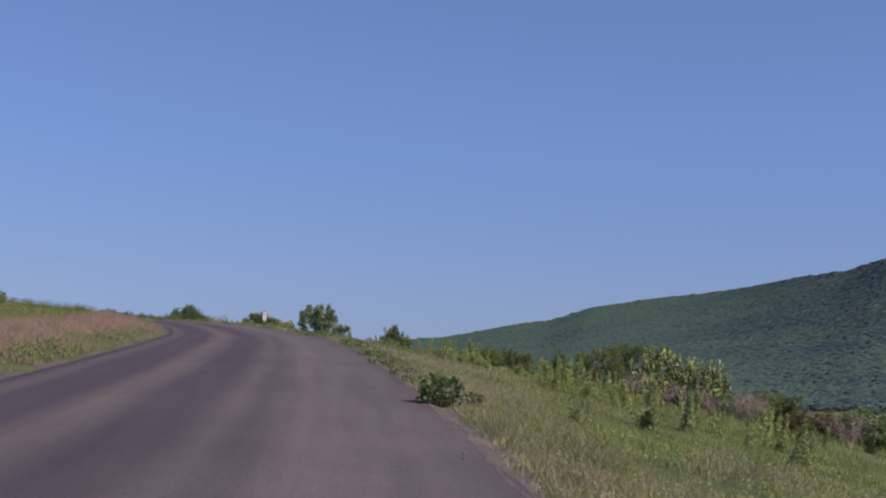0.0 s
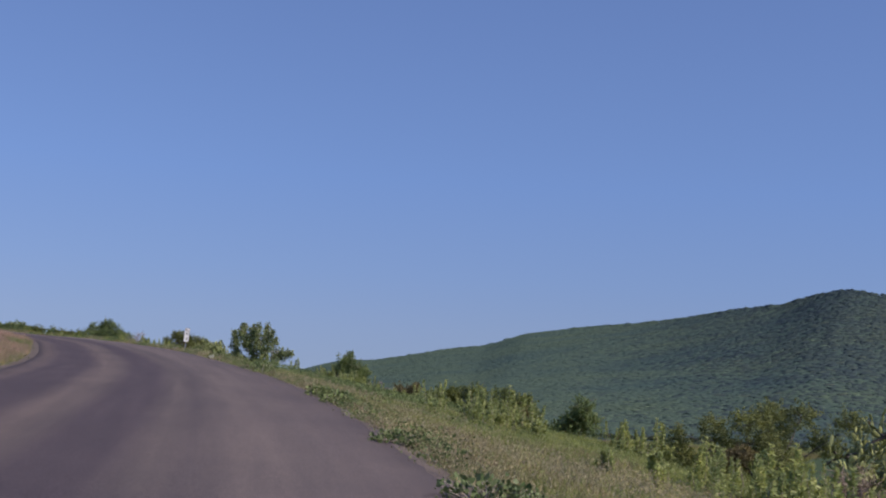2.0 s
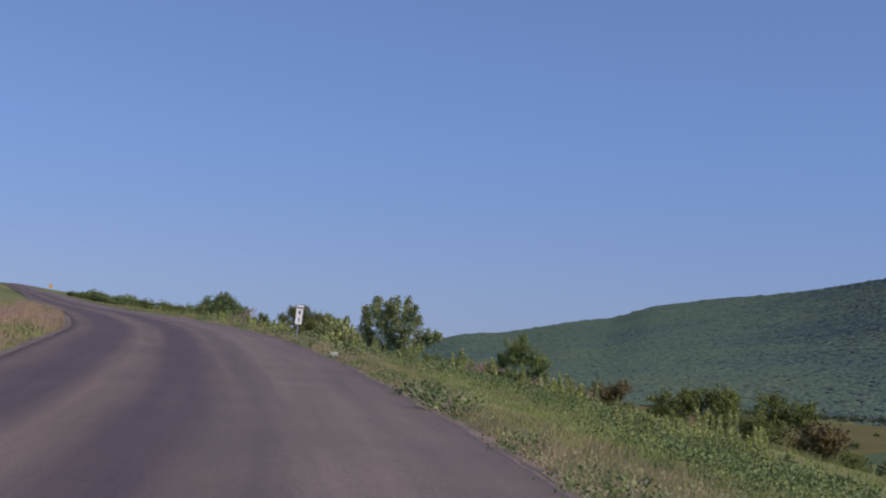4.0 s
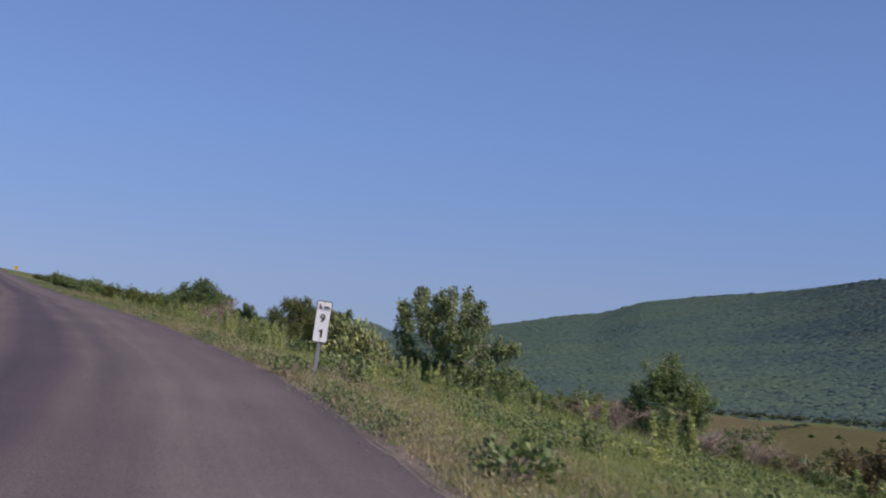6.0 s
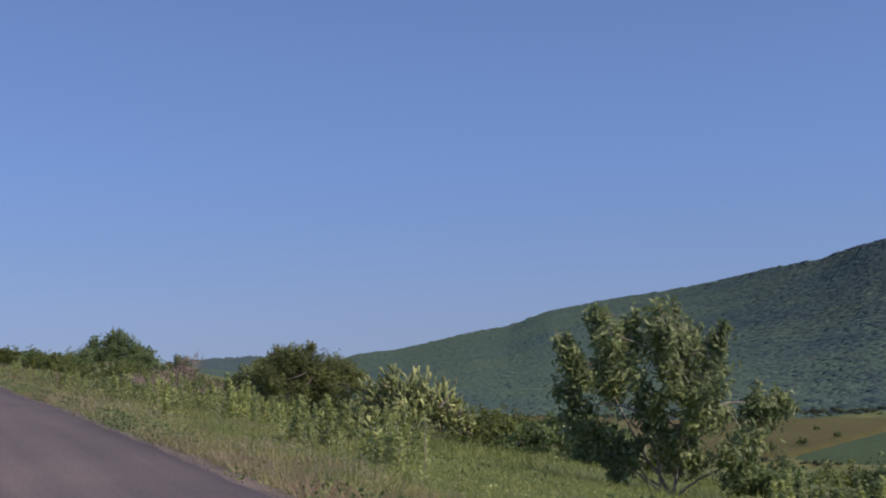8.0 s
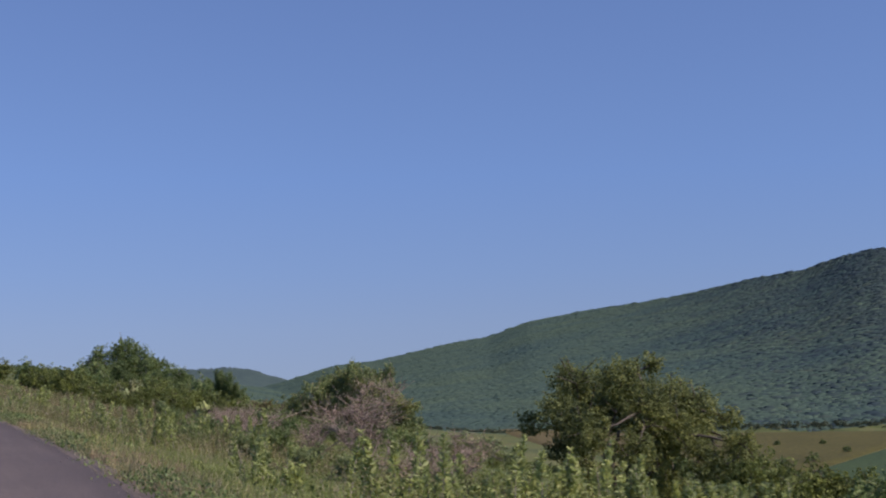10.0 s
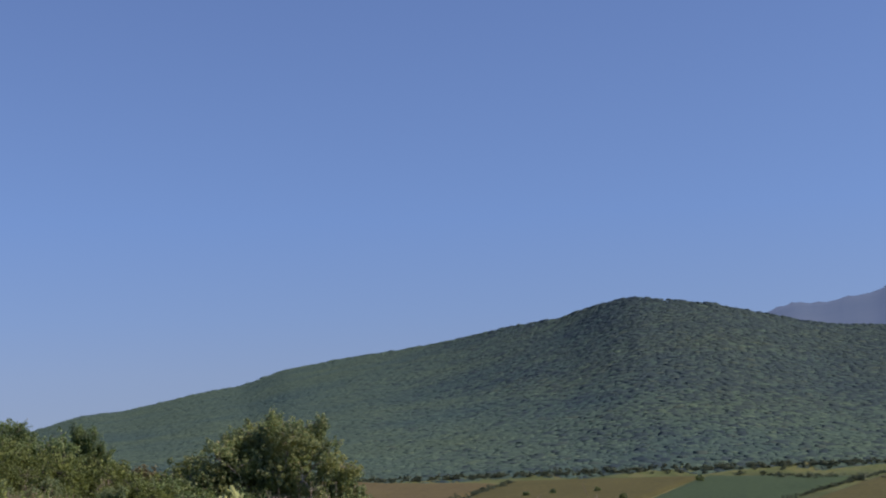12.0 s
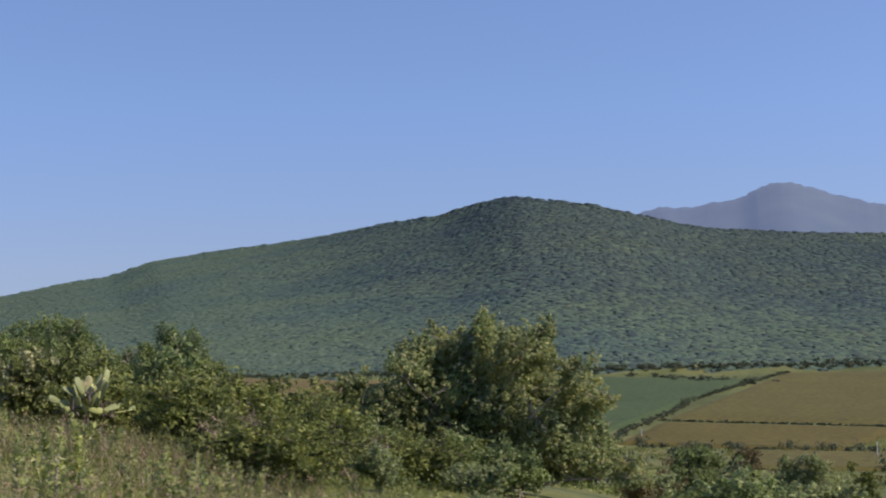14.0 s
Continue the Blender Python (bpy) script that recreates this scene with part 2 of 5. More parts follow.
def asphalt():
    """Worn chip seal: dark wheel tracks along each lane, paler between, patches and scuffs."""
    m, n, l, b = mat("worn_asphalt", 0.88)
    uv = n.new("ShaderNodeUVMap").outputs[0]
    sep = n.new("ShaderNodeSeparateXYZ")
    l.new(uv, sep.inputs[0])
    wob = n.new("ShaderNodeMath")
    wob.operation = "MULTIPLY_ADD"
    stretch = n.new("ShaderNodeMapping")
    stretch.inputs["Scale"].default_value = (0.5, 0.05, 1)
    l.new(uv, stretch.inputs[0])
    l.new(noise_tex(n, l, 1.0, 3, stretch.outputs[0]), wob.inputs[0])
    wob.inputs[1].default_value = 0.22
    l.new(sep.outputs[0], wob.inputs[2])
    across = n.new("ShaderNodeMath")
    across.operation = "DIVIDE"
    l.new(wob.outputs[0], across.inputs[0])
    across.inputs[1].default_value = 7.0
    pale, dark = (0.172, 0.130, 0.115), (0.082, 0.063, 0.069)
    mid = (0.112, 0.089, 0.086)
    track = ramp(n, l, across.outputs[0], [(0.0, mid), (0.06, pale), (0.14, dark), (0.27, dark), (0.34, (0.145, 0.112, 0.101)), (0.40, (0.122, 0.096, 0.09)), (0.45, dark), (0.54, dark), (0.60, (0.128, 0.102, 0.095)), (0.65, (0.102, 0.082, 0.081)), (0.73, (0.15, 0.12, 0.11)), (0.84, (0.138, 0.111, 0.104)), (0.91, (0.125, 0.10, 0.096)), (1.0, (0.082, 0.066, 0.068))])
    streak = n.new("ShaderNodeMapping")
    streak.inputs["Scale"].default_value = (2.6, 0.12, 1)
    l.new(uv, streak.inputs[0])
    s = ramp(n, l, noise_tex(n, l, 1.0, 5, streak.outputs[0]), [(0.3, (0.84, 0.84, 0.86)), (0.7, (1.12, 1.1, 1.08))])
    blot = ramp(n, l, noise_tex(n, l, 0.35, 4), [(0.3, (0.88, 0.88, 0.9)), (0.7, (1.08, 1.07, 1.05))])
    chips = noise_tex(n, l, 55.0, 3)
    g = ramp(n, l, chips, [(0.3, (0.55, 0.55, 0.56)), (0.55, (1, 1, 1)), (0.75, (1.7, 1.65, 1.6))])
    c = mix(n, l, 1.0, mix(n, l, 1.0, mix(n, l, 1.0, track, s, "MULTIPLY"), blot, "MULTIPLY"), g, "MULTIPLY")
    l.new(c, b.inputs["Base Color"])
    bump(n, l, b, chips, 0.7, 0.008)
    return m


ASPHALT = asphalt()


# ---- mesh helpers ----
def mesh_np(name, verts, faces, material, smooth=False, uv=None):
    """A mesh from arrays: verts (n, 3), faces (m, k)."""
    verts, faces = np.asarray(verts, np.float32), np.asarray(faces, np.int32)
    me = bpy.data.meshes.new(name)
    m, k = faces.shape
    me.vertices.add(len(verts))
    me.vertices.foreach_set("co", verts.ravel())
    me.loops.add(m * k)
    me.loops.foreach_set("vertex_index", faces.ravel())
    me.polygons.add(m)
    me.polygons.foreach_set("loop_start", np.arange(0, m * k, k, dtype=np.int32))
    if smooth:
        me.polygons.foreach_set("use_smooth", np.ones(m, bool))
    if uv is not None:
        me.uv_layers.new(name="UVMap").data.foreach_set("uv", np.asarray(uv, np.float32)[faces.ravel()].ravel())
    me.materials.append(material)
    me.update(calc_edges=True)
    return me


def part(name, data, material, parent, label="", kind=""):
    """One mesh object under a thing or under a part. data: a mesh, or a bmesh, which is used up."""
    if isinstance(data, bmesh.types.BMesh):
        me = bpy.data.meshes.new(name)
        data.to_mesh(me)
        data.free()
        me.materials.append(material)
        data = me
    ob = new(name, data)
    ob.parent = parent
    return tagged(ob, label, kind=kind)


def thing(name, at, label, category, group="", turn=0.0, size=1.0):
    ob = new(name)
    ob.matrix_world = Matrix.LocRotScale(at, Euler((0, 0, turn)), (size, size, size))
    return tagged(ob, label, category, group)


def box(bm, sx, sy, sz, at, bevel=0.0):
    r = bmesh.ops.create_cube(bm, size=1, matrix=Matrix.LocRotScale(at, None, (sx, sy, sz)))
    if bevel:
        es = list({e for v in r["verts"] for e in v.link_edges})
        bmesh.ops.bevel(bm, geom=es, offset=bevel, segments=2, affect="EDGES")


def tubes(paths, sides=5):
    """Tapered tubes, one mesh: paths of (points (k, 3), radii (k,))."""
    vs, fs, base = [], [], 0
    ang = np.arange(sides) * 2 * np.pi / sides
    for pts, rad in paths:
        pts, rad = np.asarray(pts, float), np.asarray(rad, float)
        k = len(pts)
        d = np.gradient(pts, axis=0)
        d /= np.linalg.norm(d, axis=1, keepdims=True) + 1e-9
        ref = np.where(np.abs(d[:, 2:3]) > 0.9, [[1.0, 0, 0]], [[0, 0, 1.0]])
        a = np.cross(d, ref)
        a /= np.linalg.norm(a, axis=1, keepdims=True) + 1e-9
        b = np.cross(d, a)
        ring = pts[:, None] + rad[:, None, None] * (np.cos(ang)[None, :, None] * a[:, None] + np.sin(ang)[None, :, None] * b[:, None])
        vs.append(ring.reshape(-1, 3))
        i, j = np.meshgrid(np.arange(k - 1), np.arange(sides), indexing="ij")
        p, q = base + i * sides + j, base + i * sides + (j + 1) % sides
        fs.append(np.stack([p, q, q + sides, p + sides], -1).reshape(-1, 4))
        base += k * sides
    return np.concatenate(vs), np.concatenate(fs)


def leaves(rng, centres, size, aspect=0.5, droop=0.3, up=None, fold=0.18, face=None):
    """Folded lance-shaped leaves at the centres: four corners, two faces each. up: the way they point; face: the way they look."""
    n = len(centres)
    d = rng.normal(size=(n, 3))
    if up is not None:
        d = d * 0.6 + up
    d[:, 2] -= droop
    side = rng.normal(size=(n, 3))
    if face is not None:
        look_way = face + side * 0.55
        look_way /= np.linalg.norm(look_way, axis=1, keepdims=True) + 1e-9
        d -= (d * look_way).sum(1, keepdims=True) * look_way
        side = np.cross(look_way, d)
    d /= np.linalg.norm(d, axis=1, keepdims=True) + 1e-9
    s = side if face is not None else np.cross(d, side)
    s = s / (np.linalg.norm(s, axis=1, keepdims=True) + 1e-9)
    f = np.cross(d, s)
    ln = (size * rng.uniform(0.6, 1.35, n))[:, None]
    w = ln * aspect * 0.5
    c = np.asarray(centres)
    v = np.stack([c - d * ln * 0.5, c + s * w + f * fold * ln - d * ln * 0.05, c + d * ln * 0.5, c - s * w + f * fold * ln - d * ln * 0.05], 1).reshape(-1, 3)
    i = np.arange(n)[:, None] * 4
    return v, np.concatenate([i + [0, 1, 2], i + [0, 2, 3]])


def stack(*meshes):
    vs, fs, base = [], [], 0
    for v, f in meshes:
        vs.append(v)
        fs.append(f + base)
        base += len(v)
    return np.concatenate(vs), np.concatenate(fs)


# ---- the lie of the land ----
EDGE_Y = np.array([-60, 0, 10, 20, 30, 40, 50, 60, 70, 80, 90, 100, 110, 120, 130, 140, 150, 164, 172, 205, 310, 350, 385, 420, 460])
EDGE_X = np.array([2.0, 1.15, 0.74, -0.1, -1.12, -2.22, -3.55, -5.12, -7.15, -9.55, -12.1, -15.3, -18.75, -22.3, -25.95, -29.2, -32.7, -37.9, -41, -54, -94, -109, -122.5, -137, -156])
ROAD_Y = np.array([-60, 0, 27, 42, 69, 83, 110, 130, 146, 164, 200, 250, 300, 350, 385, 420, 460])
ROAD_Z = np.array([-2.0, 0.1, 1.37, 2.1, 3.22, 3.86, 5.01, 5.74, 6.24, 6.86, 8.45, 10.85, 13.0, 15.1, 17.0, 19.0, 21.3])
WIDTH = 6.9


def spline(xs, ys):
    """Smooth through the knots: Hermite with mean slopes."""
    m = np.gradient(ys.astype(float), xs.astype(float))

    def f(x):
        x = np.clip(x, xs[0], xs[-1])
        i = np.clip(np.searchsorted(xs, x) - 1, 0, len(xs) - 2)
        h = (xs[i + 1] - xs[i]).astype(float)
        t = (x - xs[i]) / h
        return (2 * t**3 - 3 * t**2 + 1) * ys[i] + (t**3 - 2 * t**2 + t) * h * m[i] + (3 * t**2 - 2 * t**3) * ys[i + 1] + (t**3 - t**2) * h * m[i + 1]

    return f


edge_x, road_z = spline(EDGE_Y, EDGE_X), spline(ROAD_Y, ROAD_Z)


def beside(x, y):
    """Metres to the right of the road's right edge; negative on the road and left of it."""
    slope = (edge_x(y + 1) - edge_x(y - 1)) / 2
    return (x - edge_x(y)) / np.sqrt(1 + slope**2)


def wavy(x, y, size, seed=0.0):
    """Cheap smooth undulation between -1 and 1."""
    a, b = x / size + seed, y / size - seed * 1.7
    return (np.sin(a * 1.7 + 1.3 * np.sin(b * 1.1)) + np.sin(b * 2.1 + 1.1 * np.sin(a * 0.9 + 2)) + np.sin((a + b) * 1.3 + seed)) / 3


RIDGE = np.array([(-420, 2100, -22), (-250, 2110, 0), (-123, 2127, 32), (-56, 2129, 52), (8, 2128, 58), (138, 2411, 92.0), (227, 2685, 113.0), (301, 2647, 139.0), (394, 2465, 149.0), (450, 2321, 151.0), (498, 2162, 154.0), (481, 1808, 143.0), (438, 1476, 123.9), (444, 1357, 127.9), (444, 1292, 125.9), (464, 1247, 118.9), (503, 1247, 114.7), (528, 1247, 109.7), (562, 1245, 103.7), (596, 1248, 97.7), (636, 1260, 95.7), (735, 1285, 95.2), (864, 1306, 96.2), (1200, 1250, 90), (1500, 900, 40)], float)
HUB = (-20.0, 120.0)
KNOT_A = np.arctan2(RIDGE[:, 0] - HUB[0], RIDGE[:, 1] - HUB[1])
KNOT_R = np.hypot(RIDGE[:, 0] - HUB[0], RIDGE[:, 1] - HUB[1])
RIDGE_A = np.linspace(KNOT_A[0], KNOT_A[-1], 400)
BLUR = np.exp(-((RIDGE_A[:, None] - RIDGE_A[None]) / 0.12) ** 2)
RIDGE_R = BLUR @ np.interp(RIDGE_A, KNOT_A, KNOT_R) / BLUR.sum(1)
RIDGE_Z = 6.5 + np.interp(RIDGE_A, KNOT_A, (RIDGE[:, 2] - 6.5) / KNOT_R) * RIDGE_R + 2.4 * np.clip((RIDGE_A - 0.24) / 0.1, 0, 1)


def hill_frame(x, y):
    """Bearing from the hub, and how far up the wooded hill: 0 at its foot, 1 on its ridge."""
    a, r = np.arctan2(x - HUB[0], y - HUB[1]), np.hypot(x - HUB[0], y - HUB[1])
    facing = 0.253 * np.sin(a) + 0.967 * np.cos(a)
    foot = np.where(facing > 0.25, (807 - (0.253 * HUB[0] + 0.967 * HUB[1])) / np.maximum(facing, 0.25), 1e5)
    top = np.interp(a, RIDGE_A, RIDGE_R)
    s = (r - foot) / np.maximum(top - foot, 100)
    s = np.where((a < RIDGE_A[0] - 0.15) | (a > RIDGE_A[-1] + 0.1), -1, s)
    return a, s


def plain_z(x, y):
    n = 0.253 * x + 0.967 * y
    return np.minimum(-28 + 0.045 * np.maximum(0, n - 540), -15.5)


def ground_z(x, y):
    x, y = np.asarray(x, float), np.asarray(y, float)
    u = beside(x, y)
    zr = road_z(y)
    right = np.maximum(u, 0)
    zs = zr - 0.165 * right - 0.05 * np.maximum(right - 12, 0) + 0.10 * wavy(x, y, 3.0) * np.clip(right / 3, 0, 1) + 0.25 * wavy(x, y, 9.0, 3) * np.clip(right / 10, 0, 1)
    zp = plain_z(x, y)
    k = 5.0
    zs = zp + k * np.log1p(np.exp(np.clip((zs - zp) / k, -40, 40)))
    left = np.maximum(-u - WIDTH, 0)
    zl = zr + 2.1 * (1 - np.exp(-left / 14.0)) + 0.12 * wavy(x, y, 4.0) * np.clip(left / 3, 0, 1)
    z = np.where(u > 0, zs, np.where(left > 0, zl, zr - 0.12))
    z = np.where((u <= 0.25) & (left <= 0.25), zr - 0.12, z)
    a, s = hill_frame(x, y)
    top = np.interp(a, RIDGE_A, RIDGE_Z)
    up = np.where(s <= 1, np.clip(s, 0, 1) ** 0.95, np.maximum(1 - 0.5 * (s - 1), 0))
    zh = -15.5 + (top + 15.5) * up + 3.0 * wavy(x, y, 170.0) * np.clip(s * 4, 0, 1) * np.clip(3 * (1 - s), 0, 1)
    return np.where(s > 0, np.maximum(z, zh), z)
# ---- end of land ----


def spread(*runs):
    out = [np.arange(a, b, s) for a, b, s in runs]
    return np.concatenate(out)


def outward(start, stop, step, growth=1.07):
    vals, v = [], start
    while abs(v) < abs(stop):
        vals.append(v)
        v += step
        step *= growth
    return np.array(vals + [stop])


def grid_mesh(name, xs, ys, height, material):
    gx, gy = np.meshgrid(xs, ys)
    v = np.stack([gx, gy, height(gx, gy)], -1).reshape(-1, 3)
    i, j = np.meshgrid(np.arange(len(ys) - 1), np.arange(len(xs) - 1), indexing="ij")
    p = (i * len(xs) + j).ravel()
    return mesh_np(name, v, np.stack([p, p + 1, p + 1 + len(xs), p + len(xs)], 1), material, True)


XS = np.concatenate([outward(-132, -4700, -4)[::-1], spread((-130, -62, 2), (-62, 22, 0.6), (22, 60, 2)), outward(60, 4700, 3, 1.03)])
YS = np.concatenate([outward(-24, -3000, -4)[::-1], spread((-20, 215, 0.8), (215, 420, 2.5)), outward(420, 4700, 5, 1.03)])
ground = new("ground", grid_mesh("ground", XS, YS, ground_z, GROUND))
ground.data.materials.append(WOODFLOOR)
mids = np.empty(len(ground.data.polygons) * 3)
ground.data.polygons.foreach_get("center", mids)
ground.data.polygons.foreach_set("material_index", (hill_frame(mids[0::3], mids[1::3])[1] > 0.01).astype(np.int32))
tagged(ground, "grassy green slope falling from the road to farmed plain", "ground", kind="structure")


def road_strip():
    ys = spread((-50, 440, 1.0))
    prof = np.array([(-0.02, -0.16), (0.0, 0.0), (0.8, 0.015), (2.0, 0.03), (3.45, 0.05), (5.0, 0.03), (6.2, 0.012), (WIDTH, 0.0), (WIDTH + 0.02, -0.16)])
    ex, zz = edge_x(ys), road_z(ys)
    slope = (edge_x(ys + 1) - edge_x(ys - 1)) / 2
    nx, ny = 1 / np.sqrt(1 + slope**2), -slope / np.sqrt(1 + slope**2)
    ragged = 0.05 * wavy(ys, ys * 0.3, 1.6) + 0.05 * wavy(ys, ys, 0.7, 5)
    w = prof[None, :, 0] + np.where(prof[None, :, 0] < 0.5, ragged[:, None], 0)
    v = np.stack([ex[:, None] - nx[:, None] * w, ys[:, None] - ny[:, None] * w, zz[:, None] + prof[None, :, 1]], -1).reshape(-1, 3)
    along = np.concatenate([[0], np.cumsum(np.hypot(np.diff(ex), np.diff(ys)))])
    uv = np.stack([np.broadcast_to(WIDTH - prof[None, :, 0], w.shape), np.broadcast_to(along[:, None], w.shape)], -1).reshape(-1, 2)
    i, j = np.meshgrid(np.arange(len(ys) - 1), np.arange(len(prof) - 1), indexing="ij")
    p = (i * len(prof) + j).ravel()
    return mesh_np("road", v, np.stack([p, p + len(prof), p + 1 + len(prof), p + 1], 1), ASPHALT, True, uv)


tagged(new("road", road_strip()), "worn grey asphalt country road with dark wheel tracks", "road", kind="structure")


def land(x, y, lift=0.0):
    return Vector((x, y, float(ground_z(x, y)) + lift))


def shoulder(label, left):
    """A ragged strip of gravelly dirt between asphalt and grass."""
    ys = spread((-20, 215, 0.4))
    slope = (edge_x(ys + 1) - edge_x(ys - 1)) / 2
    nx, ny = 1 / np.sqrt(1 + slope**2), -slope / np.sqrt(1 + slope**2)
    rag = 0.07 * wavy(ys, ys * 0.4, 0.8, 4) + 0.05 * wavy(ys, ys, 0.3, 8)
    cols = []
    for u, lift in ((-0.26, -0.03), (-0.02, 0.005), (0.14, -0.045), (0.36, None)):
        w = (-WIDTH - u if left else u) + (rag if u > 0 else 0.6 * rag) * (-1 if left else 1)
        x, y = edge_x(ys) + nx * w, ys + ny * w
        z = ground_z(x, y) - 0.03 if lift is None else road_z(ys) + lift
        cols.append(np.stack([x, y, z], 1))
    v = np.stack(cols, 1).reshape(-1, 3)
    i, j = np.meshgrid(np.arange(len(ys) - 1), np.arange(3), indexing="ij")
    p = (i * 4 + j).ravel()
    f = np.stack([p, p + 1, p + 5, p + 4], 1)
    tagged(new("road_shoulder", mesh_np("road_shoulder", v, f[:, ::-1] if left else f, DIRT, True)), label, "shoulder", kind="structure")


shoulder("narrow crumbling dirt edge of the asphalt below the slope", False)
shoulder("narrow crumbling dirt edge of the asphalt under the bank", True)


def pebbles(n, seed):
    """Loose stones lying along the asphalt edge and scattered over the road."""
    rng = np.random.default_rng(seed)
    y = rng.uniform(8, 205, n)
    u = np.where(rng.uniform(size=n) < 0.93, rng.normal(size=n) * 0.14 + 0.05, -rng.uniform(0, 3.2, n))
    x = edge_x(y) + u
    r = 0.006 + 0.02 * rng.beta(1.2, 4.5, n)
    z = road_z(y) + np.where(u < 0, 0.012 + 0.012 * np.minimum(-u, 2), -0.02) + r * 0.3
    d = np.array([(1, 0, 0), (-1, 0, 0), (0, 1, 0), (0, -1, 0), (0, 0, 1), (0, 0, -1)], float)
    v = d[None] * r[:, None, None] * rng.uniform(0.6, 1.3, (n, 6, 1)) * [1, 1, 0.7] + np.stack([x, y, z], 1)[:, None]
    f = np.array([(0, 2, 4), (2, 1, 4), (1, 3, 4), (3, 0, 4), (2, 0, 5), (1, 2, 5), (3, 1, 5), (0, 3, 5)])
    f = (f[None] + (np.arange(n) * 6)[:, None, None]).reshape(-1, 3)
    tagged(new("pebbles", mesh_np("pebbles", v.reshape(-1, 3), f, STONE)), "small dusty stones along the asphalt edge", "stones", kind="stuff")


pebbles(2600, 12)


def field(corners, material, label):
    """A crop field: a draped four-cornered sheet a little above the plain, with a low standing edge."""
    c = np.array(corners, float)
    n = 24
    s, t = np.meshgrid(np.linspace(0, 1, n), np.linspace(0, 1, n))
    p = (1 - s)[..., None] * ((1 - t)[..., None] * c[0] + t[..., None] * c[3]) + s[..., None] * ((1 - t)[..., None] * c[1] + t[..., None] * c[2])
    rim = (s < 0.01) | (s > 0.99) | (t < 0.01) | (t > 0.99)
    z = ground_z(p[..., 0], p[..., 1]) + np.where(rim, -0.4, 0.9)
    v = np.concatenate([p, z[..., None]], -1).reshape(-1, 3)
    i, j = np.meshgrid(np.arange(n - 1), np.arange(n - 1), indexing="ij")
    q = (i * n + j).ravel()
    tagged(new("crop_field", mesh_np("crop_field", v, np.stack([q, q + 1, q + 1 + n, q + n], 1), material, True)), label, "field", kind="structure")


field([(50, 850), (158, 775), (108, 690), (62, 715)], CROP_TAN, "tan ripening crop field below the wooded hill")
field([(163, 788), (257, 757), (131, 589), (84, 645)], CROP_OLIVE, "olive-tan pasture with a few bushes on the plain")
field([(257, 757), (316, 712), (158, 554), (131, 589)], CROP_GREEN, "dark green crop field on the plain")
field([(348, 734), (430, 714), (256, 530), (192, 580)], CROP_OLIVE, "large olive-tan crop field beside a hedge")
field([(168, 500), (214, 460), (196, 418), (140, 450)], CROP_OLIVE, "small olive-tan field on the lower slope")
field([(187, 573), (251, 525), (199, 484), (147, 529)], CROP_GOLD, "yellow-olive crop field nearest the foot of the slope")


def far_ridge(name, pts, foot, material, label, rough, step, seed):
    """A distant hill: a ridge line with two flanks, roughened along its crest."""
    rng = np.random.default_rng(seed)
    pts = np.array(pts, float)
    d = np.concatenate([[0], np.cumsum(np.linalg.norm(np.diff(pts, axis=0), axis=1))])
    t = np.arange(0, d[-1], step)
    f = [spline(d, pts[:, k]) for k in range(3)]
    line = np.stack([g(t) for g in f], 1)
    away = np.stack([line[:, 0], line[:, 1] - 120], 1)
    away /= np.linalg.norm(away, axis=1, keepdims=True)
    rows = []
    for k, (out, h) in enumerate([(-2.6, 0), (-1.7, 0.3), (-1.0, 0.58), (-0.45, 0.83), (-0.15, 0.95), (0, 1), (0.5, 0.8), (2, 0)]):
        p = line.copy()
        p[:, :2] += away * out * (line[:, 2:3] - foot) * 1.6
        p[:, 2] = foot + (line[:, 2] - foot) * h + rng.normal(size=len(line)) * rough * (1.0 if h > 0.9 else 0.2) * (h > 0)
        rows.append(p)
    v = np.stack(rows, 1).reshape(-1, 3)
    m = len(rows)
    i, j = np.meshgrid(np.arange(len(line) - 1), np.arange(m - 1), indexing="ij")
    q = (i * m + j).ravel()
    tagged(new(name, mesh_np(name, v, np.stack([q, q + 1, q + 1 + m, q + m], 1), material, True)), label, "hill", kind="structure")


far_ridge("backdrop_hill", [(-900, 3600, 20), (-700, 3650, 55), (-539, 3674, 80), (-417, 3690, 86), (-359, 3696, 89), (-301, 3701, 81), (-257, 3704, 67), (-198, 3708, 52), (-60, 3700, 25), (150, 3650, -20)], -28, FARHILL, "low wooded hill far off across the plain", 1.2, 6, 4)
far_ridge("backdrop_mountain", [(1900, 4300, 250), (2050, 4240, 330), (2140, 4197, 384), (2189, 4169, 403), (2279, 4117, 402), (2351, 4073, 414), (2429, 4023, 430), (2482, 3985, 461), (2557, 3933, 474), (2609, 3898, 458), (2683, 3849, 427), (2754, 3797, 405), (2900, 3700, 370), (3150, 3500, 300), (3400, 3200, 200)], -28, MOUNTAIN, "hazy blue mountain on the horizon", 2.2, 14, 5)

RING = np.arange(5) * math.pi / 2.5
DOME_V = np.array([(math.cos(k), math.sin(k), 0.0) for k in RING] + [(0.72 * math.cos(k), 0.72 * math.sin(k), 0.68) for k in RING + 0.6] + [(0.0, 0.0, 1.0)])
DOME_F = np.array([f for k in range(5) for f in ((k, (k + 1) % 5, 5 + k), ((k + 1) % 5, 5 + (k + 1) % 5, 5 + k), (5 + k, 5 + (k + 1) % 5, 10))])


